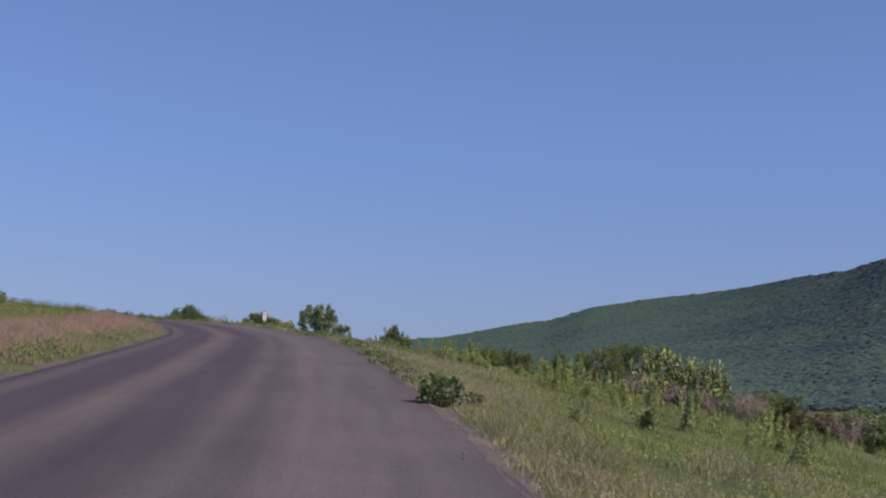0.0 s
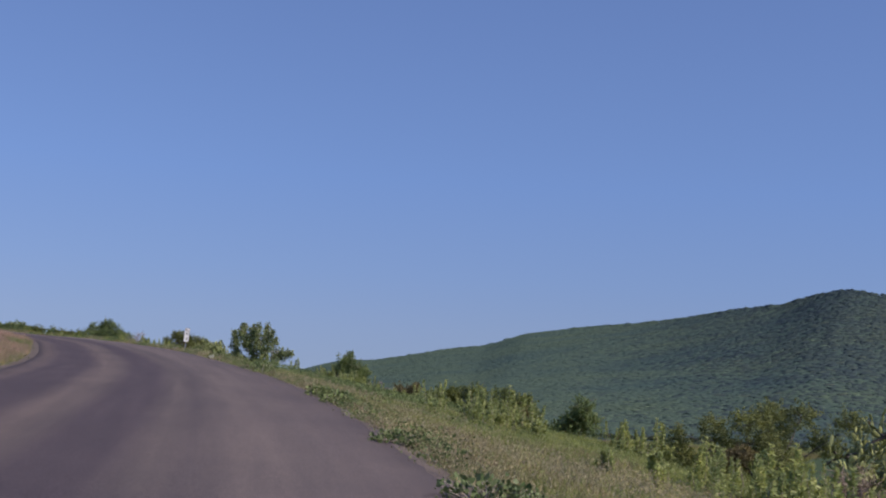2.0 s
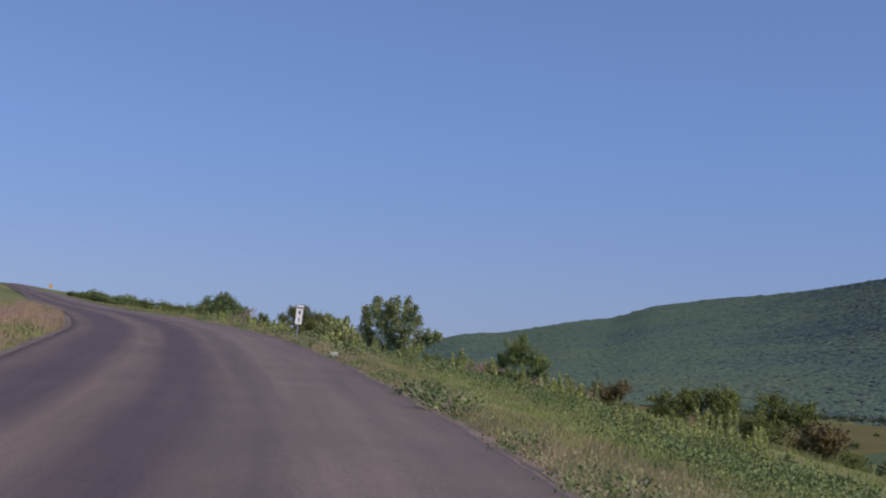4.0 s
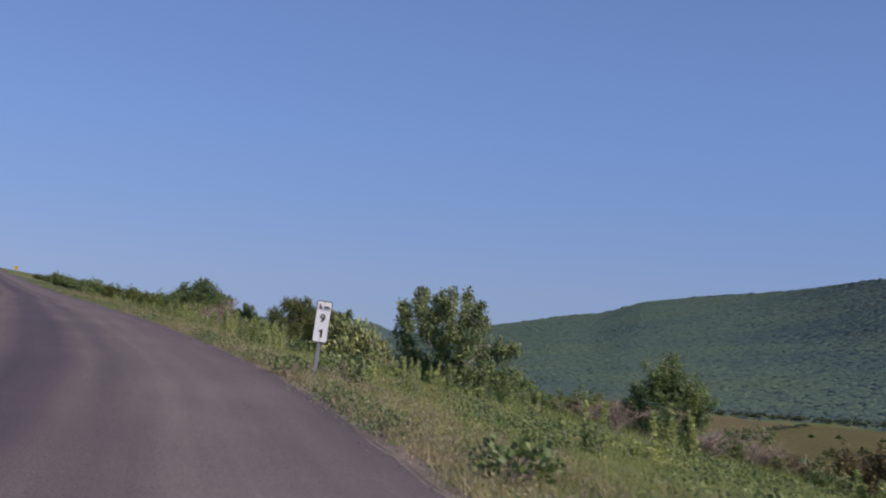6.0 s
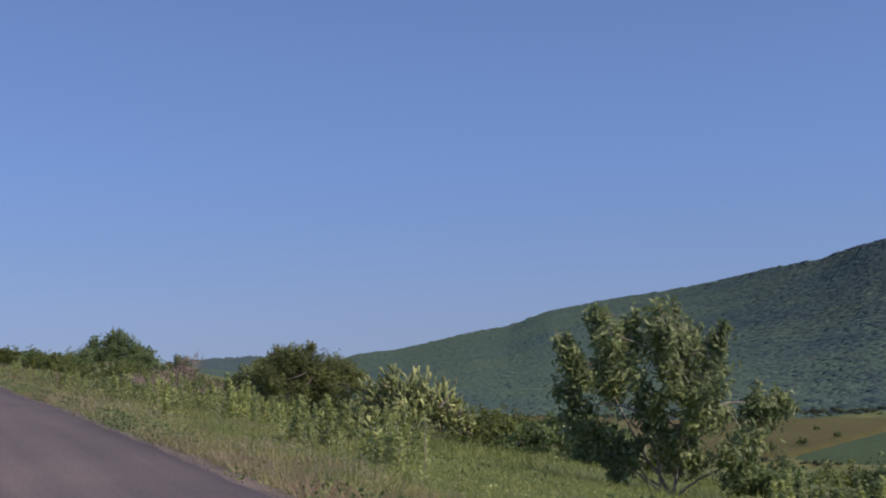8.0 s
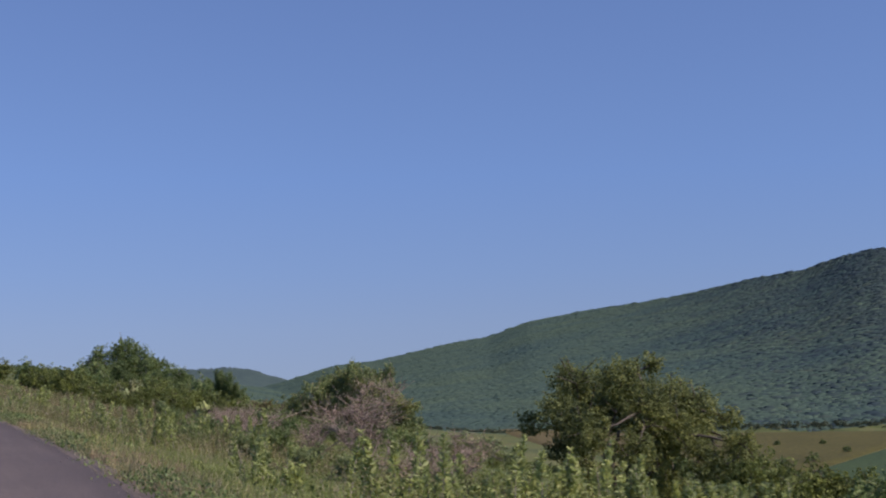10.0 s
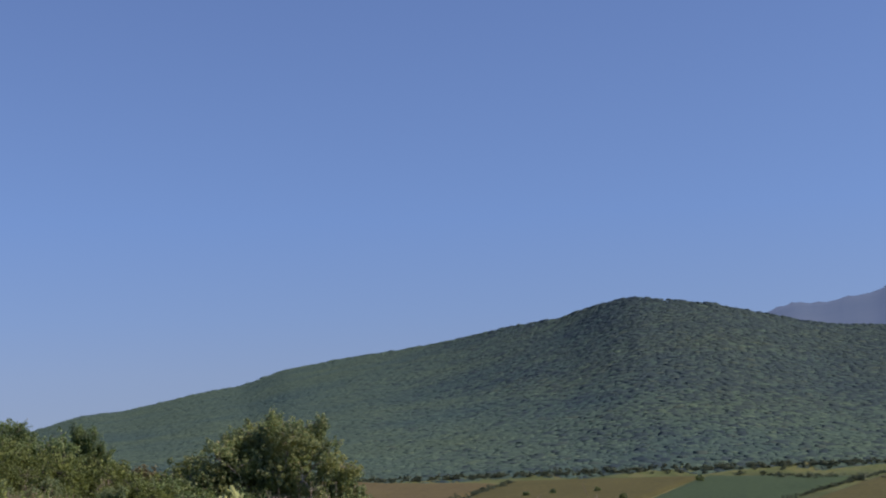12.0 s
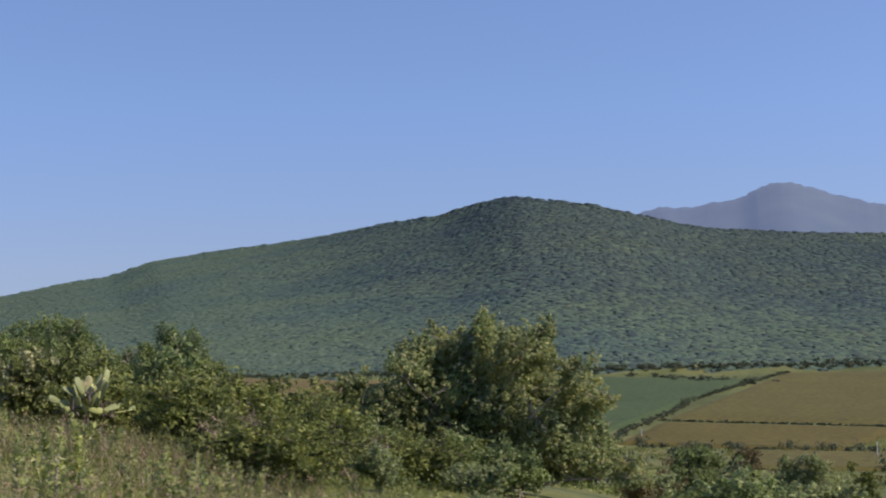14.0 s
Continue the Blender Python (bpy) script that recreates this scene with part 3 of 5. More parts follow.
def crowns(name, rng, at, radius, material, label, squash):
    """Many small tree crowns seen from afar, one mesh of low smooth domes."""
    n = len(at)
    turn = rng.uniform(0, 6.283, n)
    c, q = np.cos(turn)[:, None], np.sin(turn)[:, None]
    ring = np.stack([c * DOME_V[:, 0] - q * DOME_V[:, 1], q * DOME_V[:, 0] + c * DOME_V[:, 1], np.broadcast_to(DOME_V[:, 2], (n, 11))], -1)
    v = ring * (1 + 0.13 * rng.normal(size=(n, len(DOME_V), 1))) * np.stack([radius, radius, radius * squash], 1)[:, None]
    v[..., :2] += at[:, None]
    v[..., 2] += ground_z(v[..., 0], v[..., 1]) + np.where(DOME_V[:, 2] > 0.5, 0.08, -0.06)
    f = (DOME_F[None] + (np.arange(n) * len(DOME_V))[:, None, None]).reshape(-1, 3)
    return tagged(new(name, mesh_np(name, v.reshape(-1, 3), f, material, True)), label, "woods", kind="stuff")


def wooded_hill():
    rng = np.random.default_rng(11)
    n = 200000
    a = rng.uniform(KNOT_A[1], np.radians(44), n)
    foot = (807 - (0.253 * HUB[0] + 0.967 * HUB[1])) / (0.253 * np.sin(a) + 0.967 * np.cos(a))
    top = np.interp(a, RIDGE_A, RIDGE_R)
    s = rng.uniform(0.0, 1.03, n)
    r = foot + s * (top - foot)
    keep = rng.uniform(size=n) < 0.50 * (top - foot) / 1900 + 0.14
    x, y, r = (HUB[0] + r * np.sin(a))[keep], (HUB[1] + r * np.cos(a))[keep], r[keep]
    big = np.clip((a[keep] - 0.22) / 0.2, 0, 1) * np.clip((s[keep] - 0.25) / 0.3, 0, 1)
    rad = (0.9 + (4.2 - 0.6 * big) * rng.beta(1.2, 3.0, len(x))) * (0.6 + r / 1900)
    crest = np.clip((s[keep] - 0.93) / 0.05, 0, 1)
    # Darker crowns get likelier further right and higher up the hill.
    dark_crown = rng.uniform(size=len(x)) < 0.96 * np.clip((a[keep] - 0.16) / 0.22, 0, 1) * np.clip((s[keep] - 0.0) / 0.4, 0.35, 1)
    at, tall = np.stack([x, y], 1), 0.03 + 0.095 * big + 0.35 * crest * rng.uniform(0, 1, len(x)) ** 2
    crowns("wooded_hillside", rng, at[~dark_crown], rad[~dark_crown], FOREST, "dense green woods covering the long hill", tall[~dark_crown])
    crowns("shoulder_wood", rng, at[dark_crown], rad[dark_crown] * 1.1, DARKWOOD, "darker bluish trees on the hill's shoulder", tall[dark_crown])


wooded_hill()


# ---- plants ----
def crown_cloud(rng, lobes, base_z, count, clump=0.22):
    """Leaf places: sprays that reach out of every lobe at uneven lengths, leaves gathered along each."""
    w = np.array([r**2 for *_, r in lobes])
    n_sp = np.maximum(4, (w * count / 24 / w.sum())).astype(int)
    tips, pts, ways = [], [], []
    for (x, y, z, r), k in zip(lobes, n_sp):
        d = rng.normal(size=(k, 3))
        d /= np.linalg.norm(d, axis=1, keepdims=True)
        start = np.array([x, y, z]) + d * r * rng.uniform(0.2, 0.72, (k, 1)) * [1, 1, 0.9]
        way = d * 0.8 + rng.normal(size=(k, 3)) * 0.45 + [0, 0, 0.3]
        way /= np.linalg.norm(way, axis=1, keepdims=True)
        long = r * rng.uniform(0.25, 0.5, (k, 1)) + 0.22 * rng.beta(1.2, 3.0, (k, 1)) * (0.4 + r)
        thick = clump * (0.26 + 0.27 * min(r, 1.4)) * rng.uniform(0.5, 1.2, (k, 1))
        t = rng.beta(1.3, 1.1, (k, 24, 1))
        off = rng.normal(size=(k, 24, 3)) * (thick[:, None] * (1.05 - 0.7 * t)) * [1, 1, 0.75]
        p = start[:, None] + way[:, None] * long[:, None] * t + off
        f = d[:, None] * 0.5 + off / (thick[:, None] + 1e-6) * 0.45 + [0, 0, 0.5] + rng.normal(size=(k, 1, 3)) * 0.25
        p, f = p.reshape(-1, 3), f.reshape(-1, 3)
        up = p[:, 2] > base_z
        pts.append(p[up])
        ways.append(f[up])
        tips.append(start + way * long)
    pts, ways, tips = np.concatenate(pts), np.concatenate(ways), np.concatenate(tips)
    return tips[tips[:, 2] > base_z + 0.2], pts, ways / (np.linalg.norm(ways, axis=1, keepdims=True) + 1e-9)


def limbs(rng, lobes, clumps, girth, forks):
    """Trunk stems that part near the ground, limbs to every lobe, twigs to the clumps."""
    paths = []
    foot = np.zeros(3)
    stems = []
    for x, y, z, r in lobes:
        start = foot + [rng.normal() * girth * 0.7, rng.normal() * girth * 0.7, -0.15]
        mid = np.array([x * 0.35, y * 0.35, z * 0.5]) + rng.normal(size=3) * 0.08 * z
        larger = [q for q in lobes if q[3] > 1.35 * r]
        if r < 0.6 and larger:
            host = np.array(min(larger, key=lambda q: math.dist(q[:3], (x, y, z)))[:3])
            start, mid = host, (host + [x, y, z]) / 2 + [0, 0, 0.25 * r]
        end = np.array([x, y, z])
        t = np.linspace(0, 1, 7)[:, None]
        p = (1 - t) ** 2 * start + 2 * t * (1 - t) * mid + t**2 * end
        p[1:-1] += rng.normal(size=(5, 3)) * 0.03 * (0.4 + r)
        g = girth * (0.2 + 0.55 * min(r, 1.2))
        paths.append((p, np.linspace(g, g * 0.28, 7)))
        stems.append(p)
    joints = np.concatenate([p[2:] for p in stems])
    for c in clumps[rng.permutation(len(clumps))[:forks]]:
        j = joints[np.argmin(np.linalg.norm(joints - c, axis=1) + rng.uniform(0, 0.3, len(joints)))]
        c = c + (c - j) * rng.uniform(-0.05, 0.3)
        m = (j + c) / 2 + rng.normal(size=3) * 0.06
        paths.append((np.array([j, m, c]), np.array([girth * 0.18, girth * 0.13, girth * 0.08])))
    return tubes(paths, 5)


def shoot_cloud(rng, lobes, count):
    """Leaf places along upright shoots that part from every lobe, thick with leaves towards the tips."""
    k = np.array([int(5 + 16 * r) for *_, r in lobes])
    per = max(8, count // k.sum())
    own = np.repeat(np.array(lobes), k, 0)
    d = rng.normal(size=(len(own), 3)) + [0, 0, 0.55]
    d /= np.linalg.norm(d, axis=1, keepdims=True)
    tip = own[:, :3] + d * own[:, 3:] * rng.uniform(0.45, 1.15, (len(own), 1))
    low = own[:, :3] * [0.8, 0.8, 0.74] + rng.normal(size=(len(own), 3)) * 0.1
    t = rng.beta(1.5, 1.0, (len(own), per, 1))
    off = rng.normal(size=(len(own), per, 3)) * 0.13 * (1.15 - 0.75 * t)
    p = low[:, None] + (tip - low)[:, None] * t + off
    way = off / 0.13 * 0.5 + [0, 0, 0.4] + rng.normal(size=(len(own), 1, 3)) * 0.4
    p, way = p.reshape(-1, 3), way.reshape(-1, 3)
    up = p[:, 2] > 0.05
    return tip, p[up], way[up] / (np.linalg.norm(way[up], axis=1, keepdims=True) + 1e-9)


def tree(name, at, lobes, leaf, count, size, label, category, seed, aspect=0.5, droop=0.3, girth=0.07, depth=0.55, forks=60, group="", zref=None, shoots=False, fill=True):
    """A tree or shrub: stems, limbs and twigs, and a crown of leaves gathered in lobes (x, z, radius)."""
    rng = np.random.default_rng(seed)
    wide = max(abs(x) for x, *_ in lobes) * depth
    rise = 0.0 if zref is None else zref - at[2]
    full = [(x, rng.uniform(-wide, wide) * (0.4 if r > 0.8 else 1.0), z + rise, r) for x, z, r in lobes]
    between = []
    for i, p in enumerate(full):
        for q in full[:i]:
            gap = math.dist(p[:3], q[:3])
            if fill and max(p[3], q[3]) * 0.6 < gap < 1.35 * (p[3] + q[3]):
                k = rng.uniform(0.35, 0.65)
                between.append(tuple(k * a + (1 - k) * b for a, b in zip(p[:3], q[:3])) + (rng.uniform(0.55, 0.85) * min(p[3], q[3]),))
    stems = full
    full = full + between
    count, size = int(count * 2.3), size * 1.25
    if shoots == "top":
        body = crown_cloud(rng, [q for q in full if q[3] > 0.55], 0.0, int(count * 0.75))
        tops = shoot_cloud(rng, [q for q in full if q[3] <= 0.55], int(count * 0.25))
        cen, pts, way = (np.concatenate(p) for p in zip(body, tops))
    else:
        cen, pts, way = shoot_cloud(rng, full, count) if shoots else crown_cloud(rng, full, 0.0, count)
    root = thing(name, at, label, category, group)
    part("trunk", mesh_np("trunk", *limbs(rng, stems, cen, girth, forks), DARKBARK if leaf in (ACACIA, OLIVE, RUST) else BARK, True), None, root, "branching woody stems")
    part("crown", mesh_np("crown", *leaves(rng, pts, size, aspect, droop, face=way), leaf), None, root, kind="stuff")
    return root


tree("roadside_tree", land(-10.7, 121.5), [(-2.05, 3.0, 0.22), (-1.9, 2.6, 0.28), (-1.28, 3.5, 0.28), (-1.25, 3.05, 0.36), (-0.66, 3.4, 0.2), (-0.65, 3.0, 0.3), (-0.15, 3.55, 0.28), (-0.1, 3.1, 0.4), (0.5, 3.5, 0.28), (0.6, 3.0, 0.42), (0.95, 3.05, 0.22), (1.1, 2.45, 0.34), (-1.15, 2.35, 0.7), (0.1, 2.4, 0.8), (-1.9, 1.7, 0.55), (-1.7, 1.05, 0.6), (-0.45, 1.5, 0.85), (0.6, 1.6, 0.7), (1.3, 1.5, 0.5), (1.85, 1.6, 0.42), (2.3, 1.6, 0.24), (-1.0, 0.6, 0.7), (0.3, 0.7, 0.7), (1.2, 0.6, 0.6)], FRESH, 5600, 0.14, "many-stemmed green roadside tree with drooping leaves behind the sign", "tree", 21, 0.36, 0.9, 0.06, forks=130, zref=3.6, shoots=True, fill=False)
tree("roadside_tree", land(-4.5, 113), [(0.64, 2.55, 0.42), (0.08, 1.82, 0.75), (1.04, 1.72, 0.66), (1.91, 1.44, 0.55), (-0.54, 0.91, 0.69), (0.33, 0.63, 0.77), (1.71, 0.57, 0.7)], DEEP, 9000, 0.07, "dark bushy tree with an upright top on the slope", "tree", 22, 0.5, 0.0, 0.05, zref=2.6, shoots=True)
tree("acacia_tree", land(-19.7, 144), [(-0.42, 2.5, 0.58), (0.57, 2.42, 0.58), (0.65, 2.85, 0.23), (0.1, 2.5, 0.52), (1.36, 2.1, 0.64), (2.07, 1.65, 0.49), (2.4, 1.35, 0.35), (-0.96, 2.0, 0.49), (-0.1, 1.85, 0.63), (0.8, 1.85, 0.63), (1.5, 1.5, 0.55), (-0.75, 1.2, 0.49), (0.3, 1.25, 0.46), (1.0, 1.2, 0.46), (1.9, 0.95, 0.46), (-0.3, 0.7, 0.39), (0.75, 0.6, 0.43), (1.4, 0.5, 0.46), (1.9, 2.0, 0.45), (0.4, 2.1, 0.5), (-0.6, 1.6, 0.47), (2.75, 1.25, 0.3), (2.5, 1.75, 0.3), (-1.3, 1.75, 0.3)], ACACIA, 24000, 0.05, "spreading olive-green acacia with open dark stems", "tree", 23, 0.5, 0.0, 0.09, forks=170, zref=4.3, fill=False)
tree("broad_tree", land(-24.6, 201), [(-0.3, 4.35, 0.5), (0.0, 4.85, 0.4), (0.45, 4.5, 0.4), (2.2, 4.6, 0.35), (2.25, 4.1, 0.45), (1.1, 4.1, 0.58), (1.7, 3.9, 0.56), (0.6, 3.9, 0.8), (-0.5, 3.8, 0.85), (-0.9, 4.05, 0.6), (-1.6, 3.65, 0.8), (-2.5, 3.15, 0.8), (-3.3, 2.7, 0.75), (2.2, 3.1, 0.75), (1.0, 3.0, 1.0), (-1.5, 2.5, 1.1), (-0.1, 2.4, 1.2), (2.9, 2.1, 0.9), (-3.9, 1.7, 0.8), (3.45, 2.45, 0.3), (4.1, 2.3, 0.24), (3.6, 0.9, 0.9), (-2.8, 1.3, 1.2), (0.7, 1.2, 1.4), (2.0, 0.9, 1.1), (-1.0, 0.7, 1.2), (-4.0, 0.7, 0.8), (3.9, 0.1, 0.8), (2.6, -0.1, 0.8), (0.5, 0.1, 0.9)], BROADLEAF, 46000, 0.098, "wide dark green tree with bare twigs poking from its top", "tree", 24, 0.55, 0.2, 0.10, forks=300, zref=3.75, shoots="top")
tree("shrubby_tree", land(-33, 206), [(-0.31, 3.0, 0.38), (0.47, 2.8, 0.46), (1.08, 2.0, 0.6), (-0.14, 2.0, 0.78), (-1.42, 2.1, 0.73), (-2.51, 2.1, 0.68), (-1.0, 1.1, 0.87), (1.43, 1.2, 0.53), (0.55, 0.9, 0.7)], DEEP, 20000, 0.058, "dark green tree with a two-pointed top among bushes", "tree", 25, 0.5, 0.1, 0.07, zref=5.25, shoots=True)
tree("shrubby_tree", land(-36.6, 206.5), [(-0.7, 2.7, 0.5), (0.1, 2.9, 0.5), (0.8, 2.75, 0.5), (-1.2, 2.2, 0.6), (1.3, 2.2, 0.6), (0.0, 2.0, 0.9), (-0.8, 1.2, 0.8), (0.8, 1.2, 0.9)], DEEP, 12000, 0.062, "bushy dark green tree in a thicket", "tree", 47, 0.5, 0.1, 0.07)
tree("shrubby_tree", land(-39.4, 209), [(-0.9, 2.7, 0.6), (0.2, 3.1, 0.5), (1.0, 2.8, 0.5), (-0.2, 2.0, 1.0), (1.2, 1.7, 0.8), (-1.3, 1.6, 0.8)], DEEP, 12000, 0.065, "bushy dark green tree behind pale shrubs", "tree", 48, 0.5, 0.1, 0.07)
tree("shrubby_tree", land(-45.5, 241), [(0.4, 3.7, 1.2), (-1.49, 2.8, 1.3), (2.05, 2.6, 1.4), (3.46, 1.7, 1.2), (-2.89, 1.9, 1.2), (-0.08, 1.2, 1.9), (2.28, 0.8, 1.6)], DEEP, 20000, 0.115, "rounded dark green tree standing above the roadside bushes", "tree", 26, 0.5, 0.1, 0.10, zref=7.7)
tree("acacia_tree", land(6.9, 53), [(-1.9, 0.95, 0.35), (-1.3, 1.2, 0.4), (-0.7, 1.35, 0.4), (-0.1, 1.5, 0.4), (0.5, 1.6, 0.42), (1.1, 1.6, 0.42), (1.7, 1.45, 0.45), (-1.0, 0.75, 0.45), (-0.2, 0.9, 0.5), (0.6, 1.1, 0.5), (1.4, 0.95, 0.45), (0.2, 0.45, 0.45), (-1.6, 0.45, 0.4), (1.0, 0.5, 0.4)], ACACIA, 9000, 0.05, "low flat-topped acacia beside the big cactus", "tree", 27, 0.45, 0.0, 0.05, zref=0.95, fill=False)
tree("shrub_thicket", land(4.9, 97), [(-3.48, 1.3, 0.64), (-2.32, 1.5, 0.7), (-1.15, 1.6, 0.7), (0.04, 1.4, 0.76), (1.23, 1.2, 0.64), (-1.39, 0.6, 0.9), (0.67, 0.5, 0.8)], OLIVE, 9000, 0.075, "olive and rusty thicket on the slope", "bush", 28, zref=1.3)
tree("shrub", land(7.6, 84), [(-0.1, 1.6, 0.62), (-0.5, 1.0, 0.66), (0.3, 0.8, 0.7)], DEEP, 4000, 0.07, "small dark rounded shrub on the slope", "bush", 29)

tree("slope_tree", land(6.6, 230), [(-0.9, 3.9, 0.6), (0.1, 4.1, 0.6), (0.9, 3.7, 0.6), (1.6, 3.2, 0.6), (-1.5, 3.2, 0.6), (-0.4, 3.0, 0.9), (0.8, 2.7, 0.9), (-0.3, 1.8, 1.1), (1.2, 1.6, 0.9), (-1.4, 1.8, 0.8)], FRESH, 11000, 0.10, "bright green bushy tree standing down the slope", "tree", 43, 0.4, 0.2, 0.08)
tree("slope_tree", land(8.4, 238.5), [(-0.6, 4.3, 0.5), (0.3, 4.2, 0.5), (-1.2, 3.6, 0.5), (0.8, 3.4, 0.6), (-0.3, 3.0, 0.8), (0.2, 1.9, 0.8)], RUST, 6000, 0.10, "rust-orange withering tree behind a green one", "tree", 44, 0.5, 0.1, 0.07)
tree("slope_tree", land(3.3, 236), [(-0.9, 3.4, 0.7), (0.2, 3.6, 0.7), (1.2, 3.3, 0.6), (1.9, 2.8, 0.5), (-1.6, 2.6, 0.6), (0.0, 2.2, 1.1), (1.1, 1.6, 0.9), (-0.9, 1.4, 0.9)], DEEP, 9000, 0.10, "dark rounded tree standing down the slope", "tree", 45, 0.5, 0.1, 0.08)
tree("slope_tree", land(11.3, 231), [(-0.2, 4.4, 0.35), (0.2, 3.8, 0.5), (-0.6, 3.3, 0.6), (0.7, 3.2, 0.6), (0.0, 2.4, 0.9), (1.1, 2.0, 0.7), (-0.9, 1.7, 0.8)], OLIVE, 8000, 0.09, "feathery olive tree with a pointed top", "tree", 46, 0.45, 0.1, 0.07)


def shrub_kind(name, leaf, seed, label, size):
    """A shrub about two metres wide and one and a half high, to be copied."""
    rng = np.random.default_rng(seed)
    lobes = [(rng.uniform(-0.75, 0.75), rng.uniform(0.35, 1.1), rng.uniform(0.28, 0.5)) for _ in range(8)] + [(0, 0.5, 0.6)]
    return tree(name, (0, 0, -60), lobes, leaf, 3000, size * 0.9, label, "bush", seed, girth=0.035, depth=0.9, group="bushes beside the road")


def put_copies(model, places, seed):
    """Copies of a model at (x, y, size), each turned and stretched a little; the model takes the first place."""
    rng = np.random.default_rng(seed)
    for k, (x, y, s) in enumerate(places):
        turn, lift = rng.uniform(0, 6.28), -0.05 * s
        size = (s * rng.uniform(0.85, 1.15), s * rng.uniform(0.85, 1.15), s * rng.uniform(0.85, 1.1))
        m = Matrix.LocRotScale(land(x, y, lift), Euler((0, 0, turn)), size)
        if k == 0:
            model.matrix_world = m
        else:
            copy_thing(model, m).scale = size


belt_rng = np.random.default_rng(30)
BELT = [(float(edge_x(np.array(y))) + belt_rng.uniform(6, 12), y + belt_rng.uniform(-2, 2), belt_rng.uniform(1.0, 1.6)) for y in np.arange(226.0, 352, 3.2)]
LOW = [(float(edge_x(np.array(y))) + belt_rng.uniform(16, 30), y, belt_rng.uniform(0.6, 1.15)) for y in np.arange(58.0, 130, 1.8)]
put_copies(shrub_kind("shrub", DEEP, 31, "dense dark green bush on the grassy slope", 0.085), [(14.2, 44.5, 1.3), (-22.3, 191, 1.35), (-21.2, 191.8, 1.2), (-7.8, 124.5, 1.2), (-6.2, 123, 1.0), (-34.8, 201, 1.9), (-29.8, 199, 1.4), (-41.5, 207, 1.9), (11.0, 53, 0.9), (-7.5, 116, 0.75), (-5.2, 122.4, 1.3), (-3.7, 121.2, 1.35), (-2.2, 119.6, 1.3), (-0.6, 121, 1.4), (-6.6, 119.2, 0.9), (2.6, 125, 1.0), (-1.95, 140, 1.25), (-17.6, 134.6, 0.55), (-7.4, 150, 1.8), (-9.4, 157, 1.9), (-42, 216, 2.1), (-37, 209, 2.0), (-46, 222, 2.1), (-38.6, 210, 2.0), (-33.5, 215, 2.0), (-49, 226, 2.1), (-44.5, 214, 1.7), (-30, 214, 1.6), (2.7, 240, 1.4), (-28.5, 196, 1.2), (-28.2, 200, 1.5), (-27.0, 199.4, 1.4), (-26.0, 198.6, 1.3), (-29.4, 198, 1.3), (-24.6, 198.0, 1.2)] + BELT[0::2] + [(-26.2, 149.4, 0.6), (-28.4, 151.6, 0.5), (-27.4, 154.2, 0.5), (-29.2, 157.5, 0.5), (-30.2, 162.0, 0.5), (-18.3, 52.0, 0.42), (-21.0, 55, 0.5), (-24.5, 61, 0.5), (-19.5, 47, 0.36), (-23.6, 72, 0.6), (-26.8, 80, 0.6), (-33, 96, 0.7)] + LOW[0::3], 131)
put_copies(shrub_kind("shrub", OLIVE, 32, "olive-green bush on the grassy slope", 0.07), [(-33.4, 192, 1.5), (-28.6, 203, 1.8), (12.5, 50, 1.0), (15.5, 52, 1.2), (17.5, 55, 1.3), (13.5, 57, 1.1), (19, 60, 1.3), (16, 47, 1.0), (-5.7, 120.8, 1.1), (-39.6, 193.8, 1.2), (-40.8, 197, 1.7), (-32, 201, 1.8), (-36.6, 199, 1.8), (-43.8, 205, 1.8), (-35.7, 181, 0.85), (-34.6, 182, 0.8), (-33.3, 185.6, 1.1), (-31.4, 186.5, 1.0), (-31.6, 195, 1.4), (-35.2, 190, 1.3), (-33.9, 196, 1.6), (-36.3, 195, 1.4), (-30.2, 192, 1.1), (5.8, 128, 1.1), (-0.5, 138, 1.0), (-10.2, 160, 2.0), (-10.5, 165, 2.0), (-13, 158.5, 1.6), (-40.4, 212, 2.0), (-35.2, 214, 2.0), (-31.5, 218, 1.9), (-43.5, 219, 2.0), (-39.5, 204, 1.4), (-18.8, 175, 1.1), (-26.4, 214, 1.4), (9.5, 62, 1.0), (11, 70, 1.1), (-21, 168, 1.0), (13, 80, 1.2), (-37.5, 203, 1.2)] + BELT[1::4] + LOW[1::3] + LOW[2::9] + LOW[5::9], 132)
put_copies(shrub_kind("shrub", FRESH, 33, "bright green leafy bush on the slope", 0.09), [(-4, 228, 1.7), (-33.5, 216, 1.4), (-25.4, 143.4, 0.42), (-26.6, 145.8, 0.45), (-24.6, 142.2, 0.4), (-8.0, 120, 0.7), (-21, 205, 1.0), (-19.5, 172, 1.2), (-34.6, 177.2, 0.4), (-33.9, 177.6, 0.42), (-33.6, 182.5, 0.55), (-31.8, 183.2, 0.6), (-17, 195.5, 1.5), (-16, 197, 1.2), (-20, 181, 0.9)] + BELT[3::4], 133)
put_copies(shrub_kind("shrub", PALELEAF, 35, "pale grey-green bush with whitish leaf tips", 0.08), [(-37.7, 199.3, 1.35), (-41.5, 203, 1.3), (-46.5, 217, 1.3)], 135)
